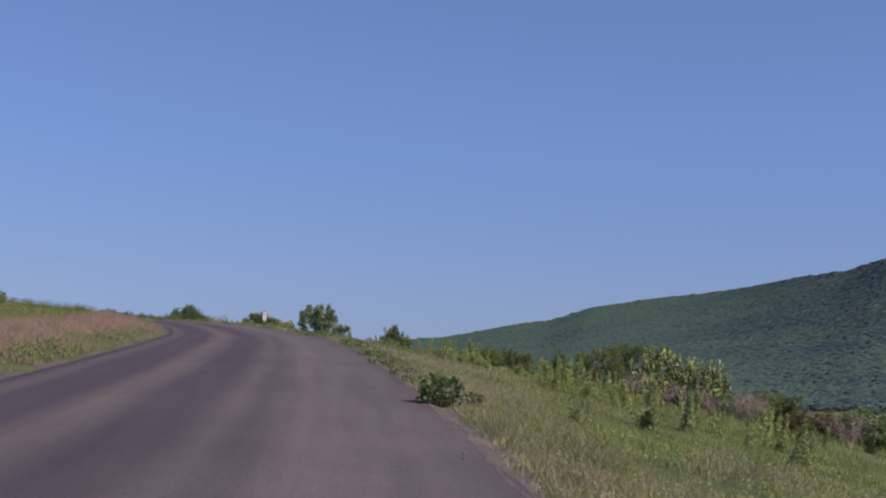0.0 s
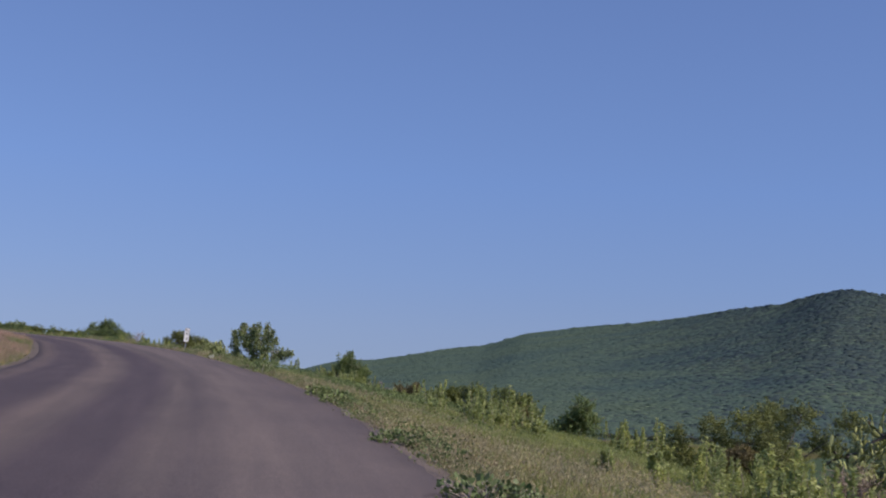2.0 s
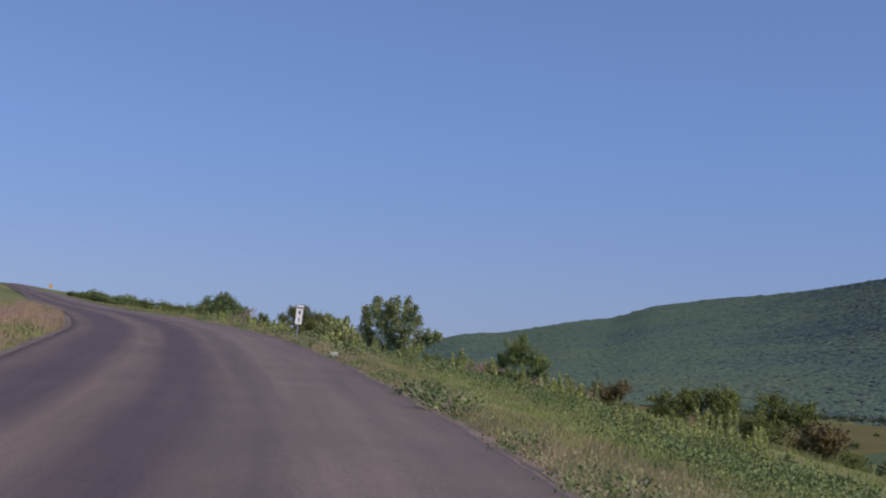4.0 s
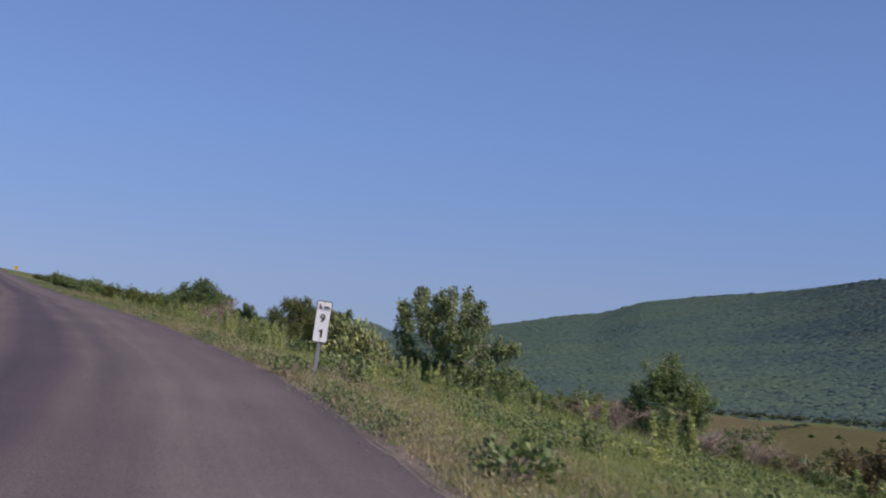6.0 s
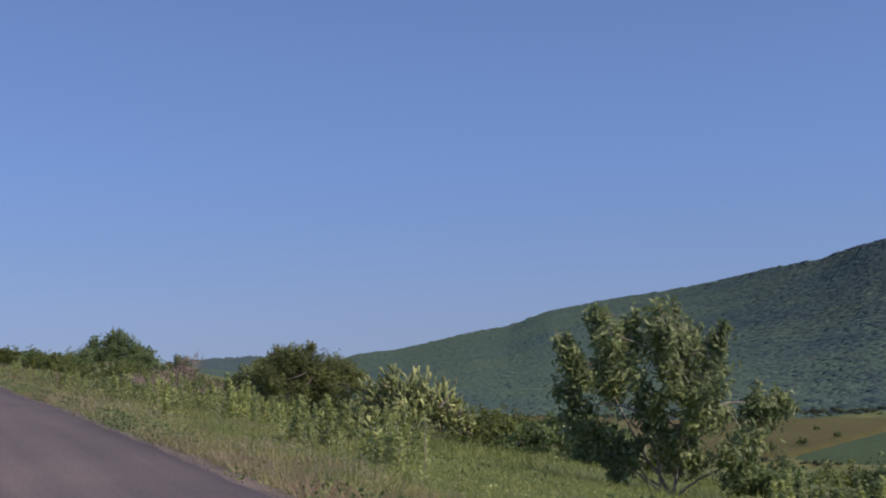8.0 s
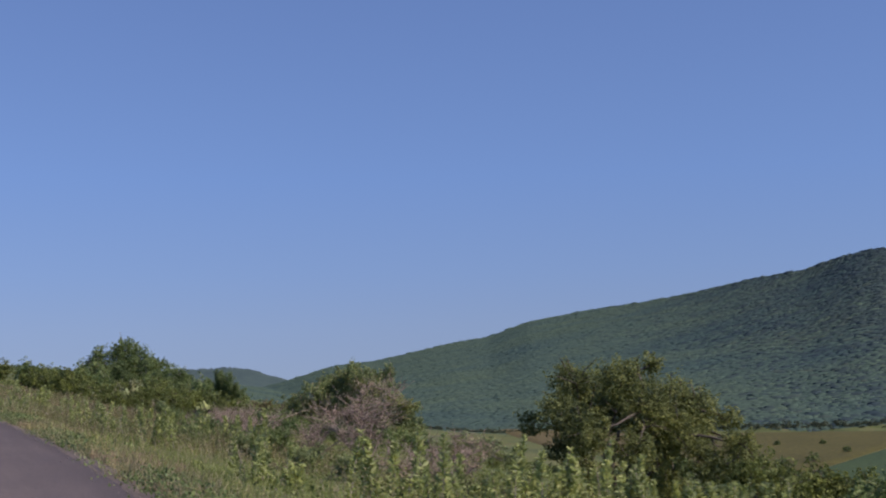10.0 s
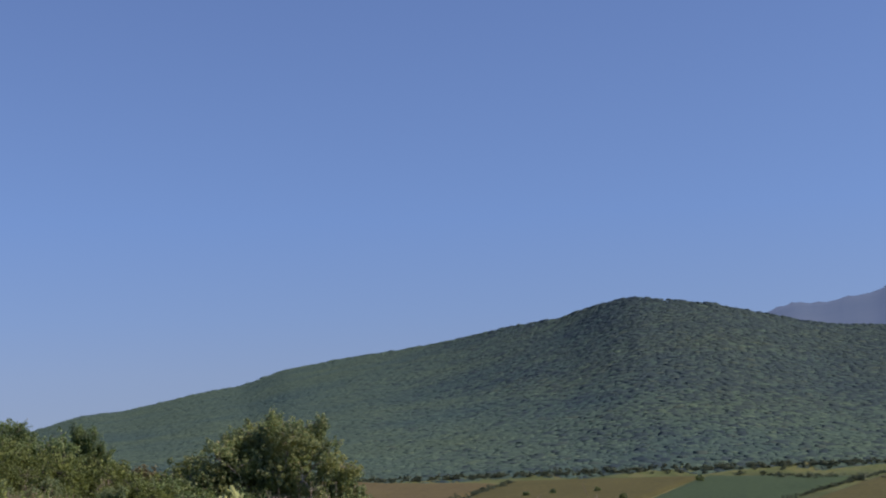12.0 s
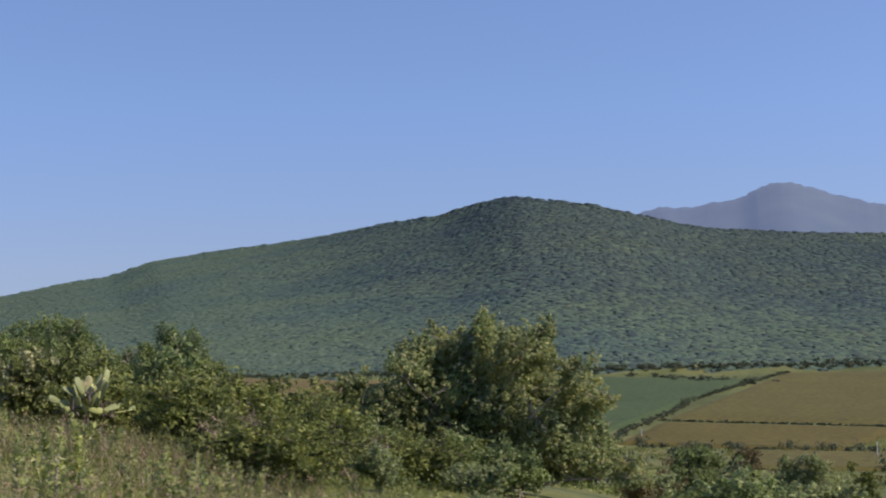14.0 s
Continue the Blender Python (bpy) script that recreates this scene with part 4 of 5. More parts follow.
put_copies(shrub_kind("shrub", RUST, 34, "rust-brown withering bush on the slope", 0.07), [(6.6, 98.5, 0.8), (-17, 205, 1.0), (-4.2, 117, 0.8), (5.4, 50.8, 0.7), (-50, 232, 1.1), (-47.5, 226, 1.0)] + [(-29.8, 205.5, 1.5), (14.4, 49.2, 0.9), (11.6, 44.6, 0.7)] + LOW[8::9], 134)


def dead_brush(at, height, width, label, seed, twigs=90):
    """A leafless shrub: stems that fork twice into thin twigs."""
    rng = np.random.default_rng(seed)
    paths, tips = [], []
    for _ in range(9):
        end = np.array([rng.normal() * width * 0.32, rng.normal() * width * 0.32, height * rng.uniform(0.6, 1.0)])
        mid = end * [0.35, 0.35, 0.55] + rng.normal(size=3) * 0.08
        t = np.linspace(0, 1, 6)[:, None]
        p = 2 * t * (1 - t) * mid + t**2 * end
        p[0, 2] -= 0.1
        paths.append((p, np.linspace(0.022, 0.006, 6)))
        tips += list(p[2:])
    tips = np.array(tips)
    for _ in range(twigs):
        a = tips[rng.integers(len(tips))]
        d = np.array([rng.normal() * 0.32, rng.normal() * 0.32, rng.uniform(-0.05, 0.45)]) * height * 0.42
        p = np.array([a, a + d * 0.5 + rng.normal(size=3) * 0.04, a + d])
        p[:, 2] = np.maximum(p[:, 2], 0.02)
        paths.append((p, np.array([0.007, 0.005, 0.003])))
        for _ in range(3):
            e = d * 0.4 + rng.normal(size=3) * 0.12
            paths.append((np.array([p[1], p[1] + e * 0.6, np.maximum(p[1] + e, [-9, -9, 0.02])]), np.array([0.0045, 0.0035, 0.0025])))
    root = thing("dead_brush", at, label, "dead bush", "dead brush on the slope")
    for p in paths[:9]:
        part("stem", mesh_np("stem", *tubes([p], 5), DEADWOOD, True), None, root)
    part("branchwork", mesh_np("branchwork", *tubes(paths[9:], 3), DEADWOOD, True), None, root, kind="stuff")
    return root


dead_brush(land(-24.3, 147.2), 1.9, 2.3, "tall leafless pinkish-brown shrub among green weeds", 41, 260)
dead_brush(land(-25.4, 148.5), 0.95, 1.5, "leafless pinkish-brown shrub among green weeds", 42, 110)
for k, (x, y, h, w) in enumerate([(-30.8, 167.8, 0.5, 1.3), (-29.6, 171, 0.68, 1.6), (-29.0, 165.2, 0.8, 1.2), (-4.9, 115.4, 1.1, 1.6), (9.4, 46.6, 0.8, 1.5), (7.6, 46.3, 0.7, 1.3), (10.6, 45.6, 0.9, 1.6), (12.5, 41, 1.0, 1.5), (-3.6, 118.5, 1.2, 1.8), (-34.5, 189, 1.0, 1.6), (-31.6, 190.5, 1.0, 1.6), (-27, 152, 0.9, 1.5), (-23.4, 141.5, 0.8, 1.6), (-22.6, 144.2, 1.0, 1.6), (-27.6, 156.0, 0.9, 1.8), (-3.0, 109.6, 0.8, 1.8), (-1.6, 111.2, 0.9, 2.0), (-6.2, 112.6, 0.8, 1.8), (-5.6, 110.6, 0.7, 1.8), (-0.4, 114.0, 1.0, 2.0), (10.6, 47.2, 0.9, 1.8), (6.9, 47.0, 0.8, 1.4)]):
    dead_brush(land(x, y), h, w, "leafless brown brush in dry grass", 50 + k, 150)


def pad_mesh(name, w, h, thick, seed):
    """A prickly-pear pad: egg-shaped, thick at the middle, standing on its narrow end."""
    bm = bmesh.new()
    bmesh.ops.create_uvsphere(bm, u_segments=8, v_segments=5, radius=0.5)
    rng = random.Random(seed)
    bend = rng.uniform(-0.25, 0.25)
    for v in bm.verts:
        x, y, z = v.co
        wide = 0.72 + 0.55 * (z + 0.5)
        v.co = Vector((x * w * wide, y * thick + bend * z * z * 0.3, (z + 0.5) * h))
    me = bpy.data.meshes.new(name)
    bm.to_mesh(me)
    bm.free()
    me.polygons.foreach_set("use_smooth", np.ones(len(me.polygons), bool))
    me.materials.append(CACTUS)
    return me


def cactus_skin():
    """Waxy green pads: each its own shade, with pale spine cushions."""
    m, n, l, b = mat("prickly_pear_skin", 0.55)
    info = n.new("ShaderNodeObjectInfo")
    c = ramp(n, l, info.outputs["Random"], [(0.0, (0.15, 0.175, 0.08)), (0.5, (0.235, 0.26, 0.115)), (0.84, (0.30, 0.32, 0.145)), (1.0, (0.33, 0.25, 0.15))])
    v = n.new("ShaderNodeTexVoronoi")
    v.inputs["Scale"].default_value = 22
    tc = n.new("ShaderNodeTexCoord")
    l.new(tc.outputs["Object"], v.inputs["Vector"])
    dots = ramp(n, l, v.outputs["Distance"], [(0.0, (1.45, 1.4, 1.25)), (0.16, (1, 1, 1)), (1.0, (0.92, 0.92, 0.9))])
    l.new(mix(n, l, 1.0, c, dots, "MULTIPLY"), b.inputs["Base Color"])
    bump(n, l, b, v.outputs["Distance"], 0.3, 0.01)
    return m


CACTUS = cactus_skin()
PADS = [pad_mesh("pad", 0.145, 0.38, 0.034, 1), pad_mesh("pad", 0.12, 0.40, 0.032, 2), pad_mesh("pad", 0.165, 0.34, 0.036, 3), pad_mesh("pad", 0.115, 0.31, 0.032, 4)]


def pad_points(me, m):
    v = np.empty(len(me.vertices) * 3)
    me.vertices.foreach_get("co", v)
    me.calc_loop_triangles()
    f = np.empty(len(me.loop_triangles) * 3, np.int32)
    me.loop_triangles.foreach_get("vertices", f)
    r = np.array(m)
    return v.reshape(-1, 3) @ r[:3, :3].T + r[:3, 3], f.reshape(-1, 3)


def cactus(at, lobes, count, label, seed, pad=1.0, depth=0.6, inner=0, zref=None):
    rng = np.random.default_rng(seed)
    root = thing("prickly_pear_cactus", at, label, "cactus")
    wide = max(abs(x) for x, *_ in lobes) * depth
    rise = 0.0 if zref is None else zref - at[2]
    full = [(x, rng.uniform(-wide, wide), z + rise, r) for x, z, r in lobes]
    paths = []
    for x, y, z, r in full:
        t = np.linspace(0, 1, 6)[:, None]
        p = 2 * t * (1 - t) * np.array([x * 0.3, y * 0.3, z * 0.5]) + t**2 * np.array([x * 0.7, y * 0.7, z * 0.75]) + [0, 0, -0.1]
        paths.append((p, np.linspace(0.06, 0.03, 6)))
        for _ in range(5):
            d = rng.normal(size=3)
            d = d / np.linalg.norm(d) * r * 0.7
            paths.append((np.array([[x, y, z], [x + d[0] * 0.5, y + d[1] * 0.5, z + d[2] * 0.5], [x + d[0], y + d[1], max(z + d[2], 0.05)]]), np.array([0.035, 0.03, 0.025])))
    part("trunk", mesh_np("trunk", *tubes(paths, 6), DARKBARK, True), None, root, "woody dark brown cactus stems")
    for i, p in enumerate(full[:]):
        for q in full[:i]:
            if math.dist(p[:3], q[:3]) < 1.6 * (p[3] + q[3]):
                full.append(tuple((a + b) / 2 for a, b in zip(p[:3], q[:3])) + (0.8 * min(p[3], q[3]),))
    w = np.array([r**2 for *_, r in full])
    chains = (count + inner) // 3 + 1
    inside, outer = [], []
    for k in rng.choice(len(full), chains, p=w / w.sum()):
        x, y, z, r = full[k]
        d = rng.normal(size=3)
        d /= np.linalg.norm(d)
        d[2] += 0.15
        c = np.array([x, y, z]) + d * r * rng.uniform(0.1, 0.62)
        axis = Vector(d * 0.7 + rng.normal(size=3) * 0.3 + [0, 0, 0.6]).normalized()
        for link in range(3):
            if c[2] < 0.05 or (link and np.linalg.norm(c - [x, y, z]) > r * 0.9 + 0.08 + 0.6 * max(pad - 0.9, 0)):
                break
            broad = Vector((d[0], d[1], 0.0)) + Vector(rng.normal(size=3) * 0.8)
            broad = (broad - axis * broad.dot(axis)).normalized()
            s = pad * rng.uniform(0.65, 1.12) * (1.0 - 0.08 * link)
            which = rng.integers(4)
            m = Matrix.LocRotScale(Vector(c), Matrix((broad.cross(axis), broad, axis)).transposed().to_quaternion(), (s, s, s))
            (outer if link and len(outer) < count else inside).append((which, m))
            c = c + np.array(axis) * s * 0.31
            axis = (axis + Vector(rng.normal(size=3) * 0.45) + Vector((0, 0, 0.3))).normalized()
    for which, m in outer:
        ob = new("pad", PADS[which])
        ob.parent = root
        ob.matrix_basis = m
    inside = [pad_points(PADS[which], m) for which, m in inside]
    if inside:
        part("inner_growth", mesh_np("inner_growth", *stack(*inside), PAD, True), None, root, "crowded pads inside the cactus", "stuff")
    return root


cactus(land(8.6, 47.6), [(-0.97, 1.95, 0.39), (-1.6, 1.5, 0.5), (-0.35, 1.7, 0.53), (0.36, 1.4, 0.5), (1.08, 1.4, 0.46), (-0.88, 0.95, 0.67), (0.18, 0.75, 0.67), (1.16, 0.75, 0.53), (-1.6, 0.7, 0.46), (-0.4, 0.45, 0.6), (0.7, 0.4, 0.6), (-1.1, 0.4, 0.5), (1.5, 0.9, 0.4)], 290, "large branching prickly pear cactus with grey woody stems on the slope", 61, 0.62, inner=2100, zref=0.3)
cactus(land(-15.75, 134.5), [(-0.27, 1.68, 0.62), (0.45, 1.6, 0.62), (-0.95, 1.4, 0.65), (1.1, 1.25, 0.6), (-1.5, 0.85, 0.5), (1.55, 0.85, 0.5), (0.1, 1.1, 0.85), (-0.8, 0.7, 0.7), (0.8, 0.7, 0.7), (-1.6, 0.4, 0.45), (1.75, 0.4, 0.45), (0.0, 0.5, 0.8)], 299, "broad rounded prickly pear cactus with pale green pads", 62, 0.8, inner=2000, zref=3.95)
cactus(land(-29.8, 166), [(-0.12, 0.2, 0.2), (0.16, 0.22, 0.2), (0.0, 0.42, 0.24), (-0.24, 0.55, 0.2), (0.22, 0.58, 0.2), (0.02, 0.68, 0.18)], 42, "small prickly pear cactus with large flat pads in dry grass", 63, 0.9, inner=22)
cactus(land(-36.7, 192.5), [(0.0, 0.4, 0.28), (0.3, 0.7, 0.3), (-0.3, 0.72, 0.3), (0.05, 0.95, 0.26), (0.5, 0.5, 0.2)], 34, "pale candelabra prickly pear cactus in front of bushes", 64, 1.4, inner=16)
cactus(land(-38.8, 203.5), [(0.0, 0.9, 0.5), (-0.7, 0.8, 0.5), (0.6, 0.7, 0.4)], 80, "pale dusty prickly pear among dark bushes", 65, 0.8)


def weed_kind(seed, stems, tall, leaf, label, name="leafy_weed", material=None):
    """A leafy roadside weed: upright stems ringed with leaves that point upwards, pale at the tip."""
    rng = np.random.default_rng(seed)
    paths, pts, ups = [], [], []
    for _ in range(stems):
        b = np.array([rng.normal() * 0.2, rng.normal() * 0.2, -0.03])
        h = tall * rng.uniform(0.45, 1.05)
        tip = b + [rng.normal() * 0.12, rng.normal() * 0.12, h]
        paths.append((np.array([b, (b + tip) / 2 + rng.normal(size=3) * 0.03, tip]), np.array([0.011, 0.008, 0.004])))
        k = int(110 * h)
        f = np.sort(rng.uniform(0.12, 1.0, k))
        a = np.arange(k) * 2.4
        out = np.stack([np.cos(a), np.sin(a), 0 * a], 1)
        reach = leaf * (1.15 - 0.95 * f)[:, None]
        pts.append(b + (tip - b) * f[:, None] + out * reach * 0.7)
        ups.append(out * 1.2 + [0, 0, 0.8])
    pts, ups = np.concatenate(pts), np.concatenate(ups)
    root = thing(name, (0, 0, -60), label, "weed", "leafy weeds along the verge")
    part("stem", mesh_np("stem", *tubes(paths, 4), BARK, True), None, root, kind="stuff")
    part("foliage", mesh_np("foliage", *leaves(rng, pts, leaf * 0.85, 0.42, 0.0, ups), material or WEED), None, root, kind="stuff")
    return root


def band(rng, n, ys, us, patch=0.0, size=7.0, seed=0.0):
    """Places along the right verge: y in ys, metres from the road's edge in us, thinned into patches."""
    y = rng.uniform(*ys, n)
    u = rng.uniform(*us, n)
    x = edge_x(y) + u * 1.05
    keep = wavy(x, y, size, seed) > patch
    return x[keep], y[keep]


WEED_KINDS = [weed_kind(71, 5, 1.1, 0.115, "tall yellow-green leafy weed with upright stems"), weed_kind(72, 7, 0.8, 0.10, "clump of yellow-green leafy weeds"), weed_kind(73, 4, 0.95, 0.12, "slender pale green leafy weed"), weed_kind(74, 8, 0.55, 0.11, "low bright green leafy weed")]
weed_rng = np.random.default_rng(75)
weed_places = [(-24.2, 134.6), (-23.8, 135.3), (-23.4, 134.8), (-23.0, 135.6), (-22.6, 135.2), (-22.2, 136.2), (-21.8, 135.9), (-21.4, 136.8), (-21.0, 137.2), (-20.6, 136.6), (-23.6, 136.2), (-22.9, 136.6), (-22.0, 137.2), (2.4, 24.0), (5.8, 46.1), (4.0, 25.5), (5.0, 27.6), (5.9, 28.4), (6.3, 27.2), (7.1, 27.8), (6.6, 24.4), (3.7, 42.4), (6.2, 50), (8.72, 34), (8.2, 33.5), (8.9, 34.8), (8.4, 35.2), (5.5, 35.6), (5.2, 36.4), (-11.3, 101.3), (-10.3, 103.1), (-9.6, 104.5), (-8.9, 107.9), (-8.4, 100.4), (-7.8, 91.7), (-7.1, 92.9), (-6.6, 95), (-25.8, 137.2), (-25.9, 138.2), (-25.2, 136.6), (-38.0, 178.5), (-38.4, 177)]
for ys, us, n, p in [((30, 62), (5.5, 9.5), 50, 0.0), ((32, 60), (3.9, 6.4), 60, -0.1), ((62, 100), (6, 11), 90, 0.15), ((96, 126), (2.2, 8), 70, 0.1), ((129, 137), (4.6, 8.2), 80, -0.1), ((138, 172), (1.5, 5.5), 60, 0.1), ((142, 158), (3.0, 8), 24, 0.25), ((182, 202), (3, 7.5), 24, 0.1)]:
    weed_places += [(x, y) for x, y in zip(*band(weed_rng, n, ys, us, p, 4.0, 2.0)) if not (103 < y < 133 and abs(x + 14.4) < 1.8)]
for k, model in enumerate(WEED_KINDS):
    put_copies(model, [(float(x), float(y), float(weed_rng.uniform(0.7, 1.15))) for x, y in weed_places[k::4]], 171 + k)

put_copies(weed_kind(76, 7, 0.6, 0.10, "bright yellow-green weed with upright leafy stems"), [(-34.2, 158.5, 1.0), (-34.4, 157.7, 1.0), (-34.0, 157.3, 0.95), (-34.5, 159.2, 1.05), (-34.1, 159.6, 1.0), (-33.9, 158.2, 0.85), (-34.7, 158.4, 1.1), (-34.6, 160.4, 1.0), (-34.2, 161.2, 0.95), (-33.7, 162.0, 0.8), (-37.4, 179.6, 1.0), (-36.9, 180.4, 0.9), (-36.5, 178.8, 0.9), (-36.2, 179.6, 0.85), (-37.0, 178.6, 0.95), (-37.2, 177.6, 0.95), (-36.0, 180.4, 0.75)], 176)
put_copies(weed_kind(77, 2, 0.7, 0.11, "slender yellow-green weed with one or two leafy stems"), [(-33.35, 160.2, 1.0), (-32.8, 160.6, 0.95), (-33.0, 163.6, 0.8)], 177)


def broad_plant(at, radius, height, count, leaf, label, seed):
    rng = np.random.default_rng(seed)
    d = rng.normal(size=(count, 3))
    d /= np.linalg.norm(d, axis=1, keepdims=True)
    p = d * rng.uniform(0.5, 1, (count, 1)) * [radius, radius, height * 0.55] + [0, 0, height * 0.5]
    p[:, 2] = np.maximum(p[:, 2], rng.uniform(0.02, 0.2, count))
    root = thing("broad_leaved_plant", at, label, "weed")
    stems = [(np.array([[0, 0, -0.04], q * [0.5, 0.5, 0.6], q]), np.array([0.012, 0.008, 0.004])) for q in p[:: max(1, count // 40)]]
    part("stem", mesh_np("stem", *tubes(stems, 4), BARK, True), None, root, kind="stuff")
    part("foliage", mesh_np("foliage", *leaves(rng, p, leaf, 0.85, -0.1, d * 0.8 + [0, 0, 0.6], 0.08), BROAD), None, root, kind="stuff")


broad_plant(land(0.02, 20.3), 0.37, 0.56, 420, 0.09, "bushy broad-leaved plant overhanging the road's edge", 81)
for k, (x, y, r, h) in enumerate([(0.5, 21.6, 0.26, 0.18), (0.1, 22.9, 0.28, 0.2), (-0.5, 26.5, 0.26, 0.2)]):
    broad_plant(land(x, y), r, h, 170, 0.06, "low broad-leaved weed creeping beside the asphalt", 180 + k)
for k, (x, y, r, h) in enumerate([(-3.45, 49.9, 0.36, 0.34), (-2.95, 47.2, 0.4, 0.36), (-5.75, 64.6, 0.6, 0.42), (-6.35, 67.4, 0.5, 0.36), (-12.65, 92.9, 0.36, 0.32), (-0.75, 28.6, 0.36, 0.26), (-1.35, 33.2, 0.5, 0.34), (-2.0, 38.6, 0.4, 0.28)]):
    broad_plant(land(x, y), r, h, 300, 0.055, "dark leafy plant spilling over the asphalt edge", 190 + k)
broad_plant(land(-16.2, 119.0), 0.5, 0.45, 320, 0.07, "low dark broad-leaved plant in grass", 82)
broad_plant(land(-9.3, 83.0), 0.45, 0.4, 320, 0.07, "dark broad-leaved plant at the asphalt edge", 83)
broad_plant(land(-12.2, 97.2), 0.55, 0.6, 420, 0.075, "broad-leaved plant at the foot of the sign", 84)


# ---- grass and low growth ----
def blades(rng, x, y, height, width, lean, count):
    """Grass tufts: each blade one slender leaning triangle."""
    x, y = np.repeat(x, count) + rng.normal(size=len(x) * count) * 0.09, np.repeat(y, count) + rng.normal(size=len(y) * count) * 0.09
    z = ground_z(x, y) - 0.02
    n = len(x)
    h = height * rng.uniform(0.4, 1.3, n) * (1 + 0.55 * wavy(x, y, 0.55, 6.0) + 0.35 * wavy(x, y, 2.3, 2.0))
    a, b = rng.uniform(0, 6.283, (2, n))
    side = np.stack([np.cos(a), np.sin(a), 0 * a], 1) * (width * rng.uniform(0.6, 1.3, n))[:, None]
    bend = np.stack([np.cos(b), np.sin(b), 0 * b], 1) * (h * lean * rng.uniform(0.1, 1.0, n))[:, None]
    p = np.stack([x, y, z], 1)
    v = np.stack([p - side, p + side, p + np.array([0, 0, 1.0]) * h[:, None] + bend], 1).reshape(-1, 3)
    return v, np.arange(n * 3).reshape(-1, 3)


def verge_places(rng, n, ys, us, bias=1.0):
    y = rng.uniform(*ys, n)
    u = us[0] + (us[1] - us[0]) * rng.uniform(0, 1, n) ** bias
    return edge_x(y) + u * 1.04, y


def left_places(rng, n, ys, us):
    y = rng.uniform(*ys, n)
    return edge_x(y) - (WIDTH + rng.uniform(*us, n)) * 1.05, y


def kept(x, y, size, seed, over):
    k = wavy(x, y, size, seed) > over
    return x[k], y[k]


g_rng = np.random.default_rng(91)
x1, y1 = verge_places(g_rng, 42000, (6, 130), (1.0, 11), 1.25)
x2, y2 = verge_places(g_rng, 15000, (125, 215), (0.9, 12), 1.2)
x3, y3 = left_places(g_rng, 18000, (14, 120), (0.15, 16))
x4, y4 = verge_places(g_rng, 7000, (30, 260), (9, 26))
x5, y5 = left_places(g_rng, 3600, (14, 110), (0.05, 1.3))
grass = stack(blades(g_rng, x1, y1, 0.115, 0.0065, 1.3, 10), blades(g_rng, x2, y2, 0.14, 0.0075, 1.2, 10), blades(g_rng, x3[::2], y3[::2], 0.2, 0.008, 0.8, 8), blades(g_rng, x4, y4, 0.27, 0.012, 0.9, 9))
tagged(new("verge_grass", mesh_np("verge_grass", *grass, GRASS)), "rough green grass covering both verges and the slope", "grass", kind="stuff")
xs1, ys1 = verge_places(g_rng, 13000, (6, 130), (0.08, 2.1), 1.1)
xs2, ys2 = verge_places(g_rng, 3200, (125, 212), (0.08, 1.5), 1.3)
xs3, ys3 = kept(*verge_places(g_rng, 6000, (20, 130), (1.8, 6)), 3.0, 4.0, 0.15)
burnt = stack(blades(g_rng, xs1, ys1, 0.13, 0.006, 1.2, 10), blades(g_rng, xs2, ys2, 0.16, 0.007, 1.1, 10), blades(g_rng, xs3, ys3, 0.16, 0.006, 1.0, 9), blades(g_rng, x3[1::2], y3[1::2], 0.2, 0.008, 0.8, 8), blades(g_rng, x5, y5, 0.15, 0.007, 0.9, 9))
tagged(new("sunburnt_grass", mesh_np("sunburnt_grass", *burnt, DRYGRASS)), "yellowed tan grass along both edges of the asphalt", "grass", kind="stuff")
xs6, ys6 = kept(*verge_places(g_rng, 5200, (128, 204), (1.4, 9)), 3.5, 7.0, -0.1)
d_rng = np.random.default_rng(92)
xs7, ys7 = kept(*verge_places(d_rng, 4200, (150, 203), (2.0, 9.5)), 1.6, 5.0, 0.15)
tall_dry = stack(blades(g_rng, xs6, ys6, 0.34, 0.006, 0.9, 9), blades(d_rng, xs7, ys7, 0.40, 0.006, 0.8, 9))
tagged(new("dry_tall_grass", mesh_np("dry_tall_grass", *tall_dry, BROWNGRASS)), "tall browned grass among weeds and brush", "grass", kind="stuff")
xs4, ys4 = kept(*left_places(g_rng, 9000, (14, 90), (1.2, 3.8)), 4.0, 3.0, -0.3)
xs5, ys5 = kept(*left_places(g_rng, 4500, (42, 120), (0.2, 2.2)), 5.0, 1.0, -0.1)
blush = stack(blades(g_rng, xs4, ys4, 0.24, 0.007, 0.9, 9), blades(g_rng, xs5, ys5, 0.22, 0.007, 0.9, 9))
tagged(new("pink_grass", mesh_np("pink_grass", *blush, STRAW)), "withered pinkish grass in drifts along the bank", "grass", kind="stuff")


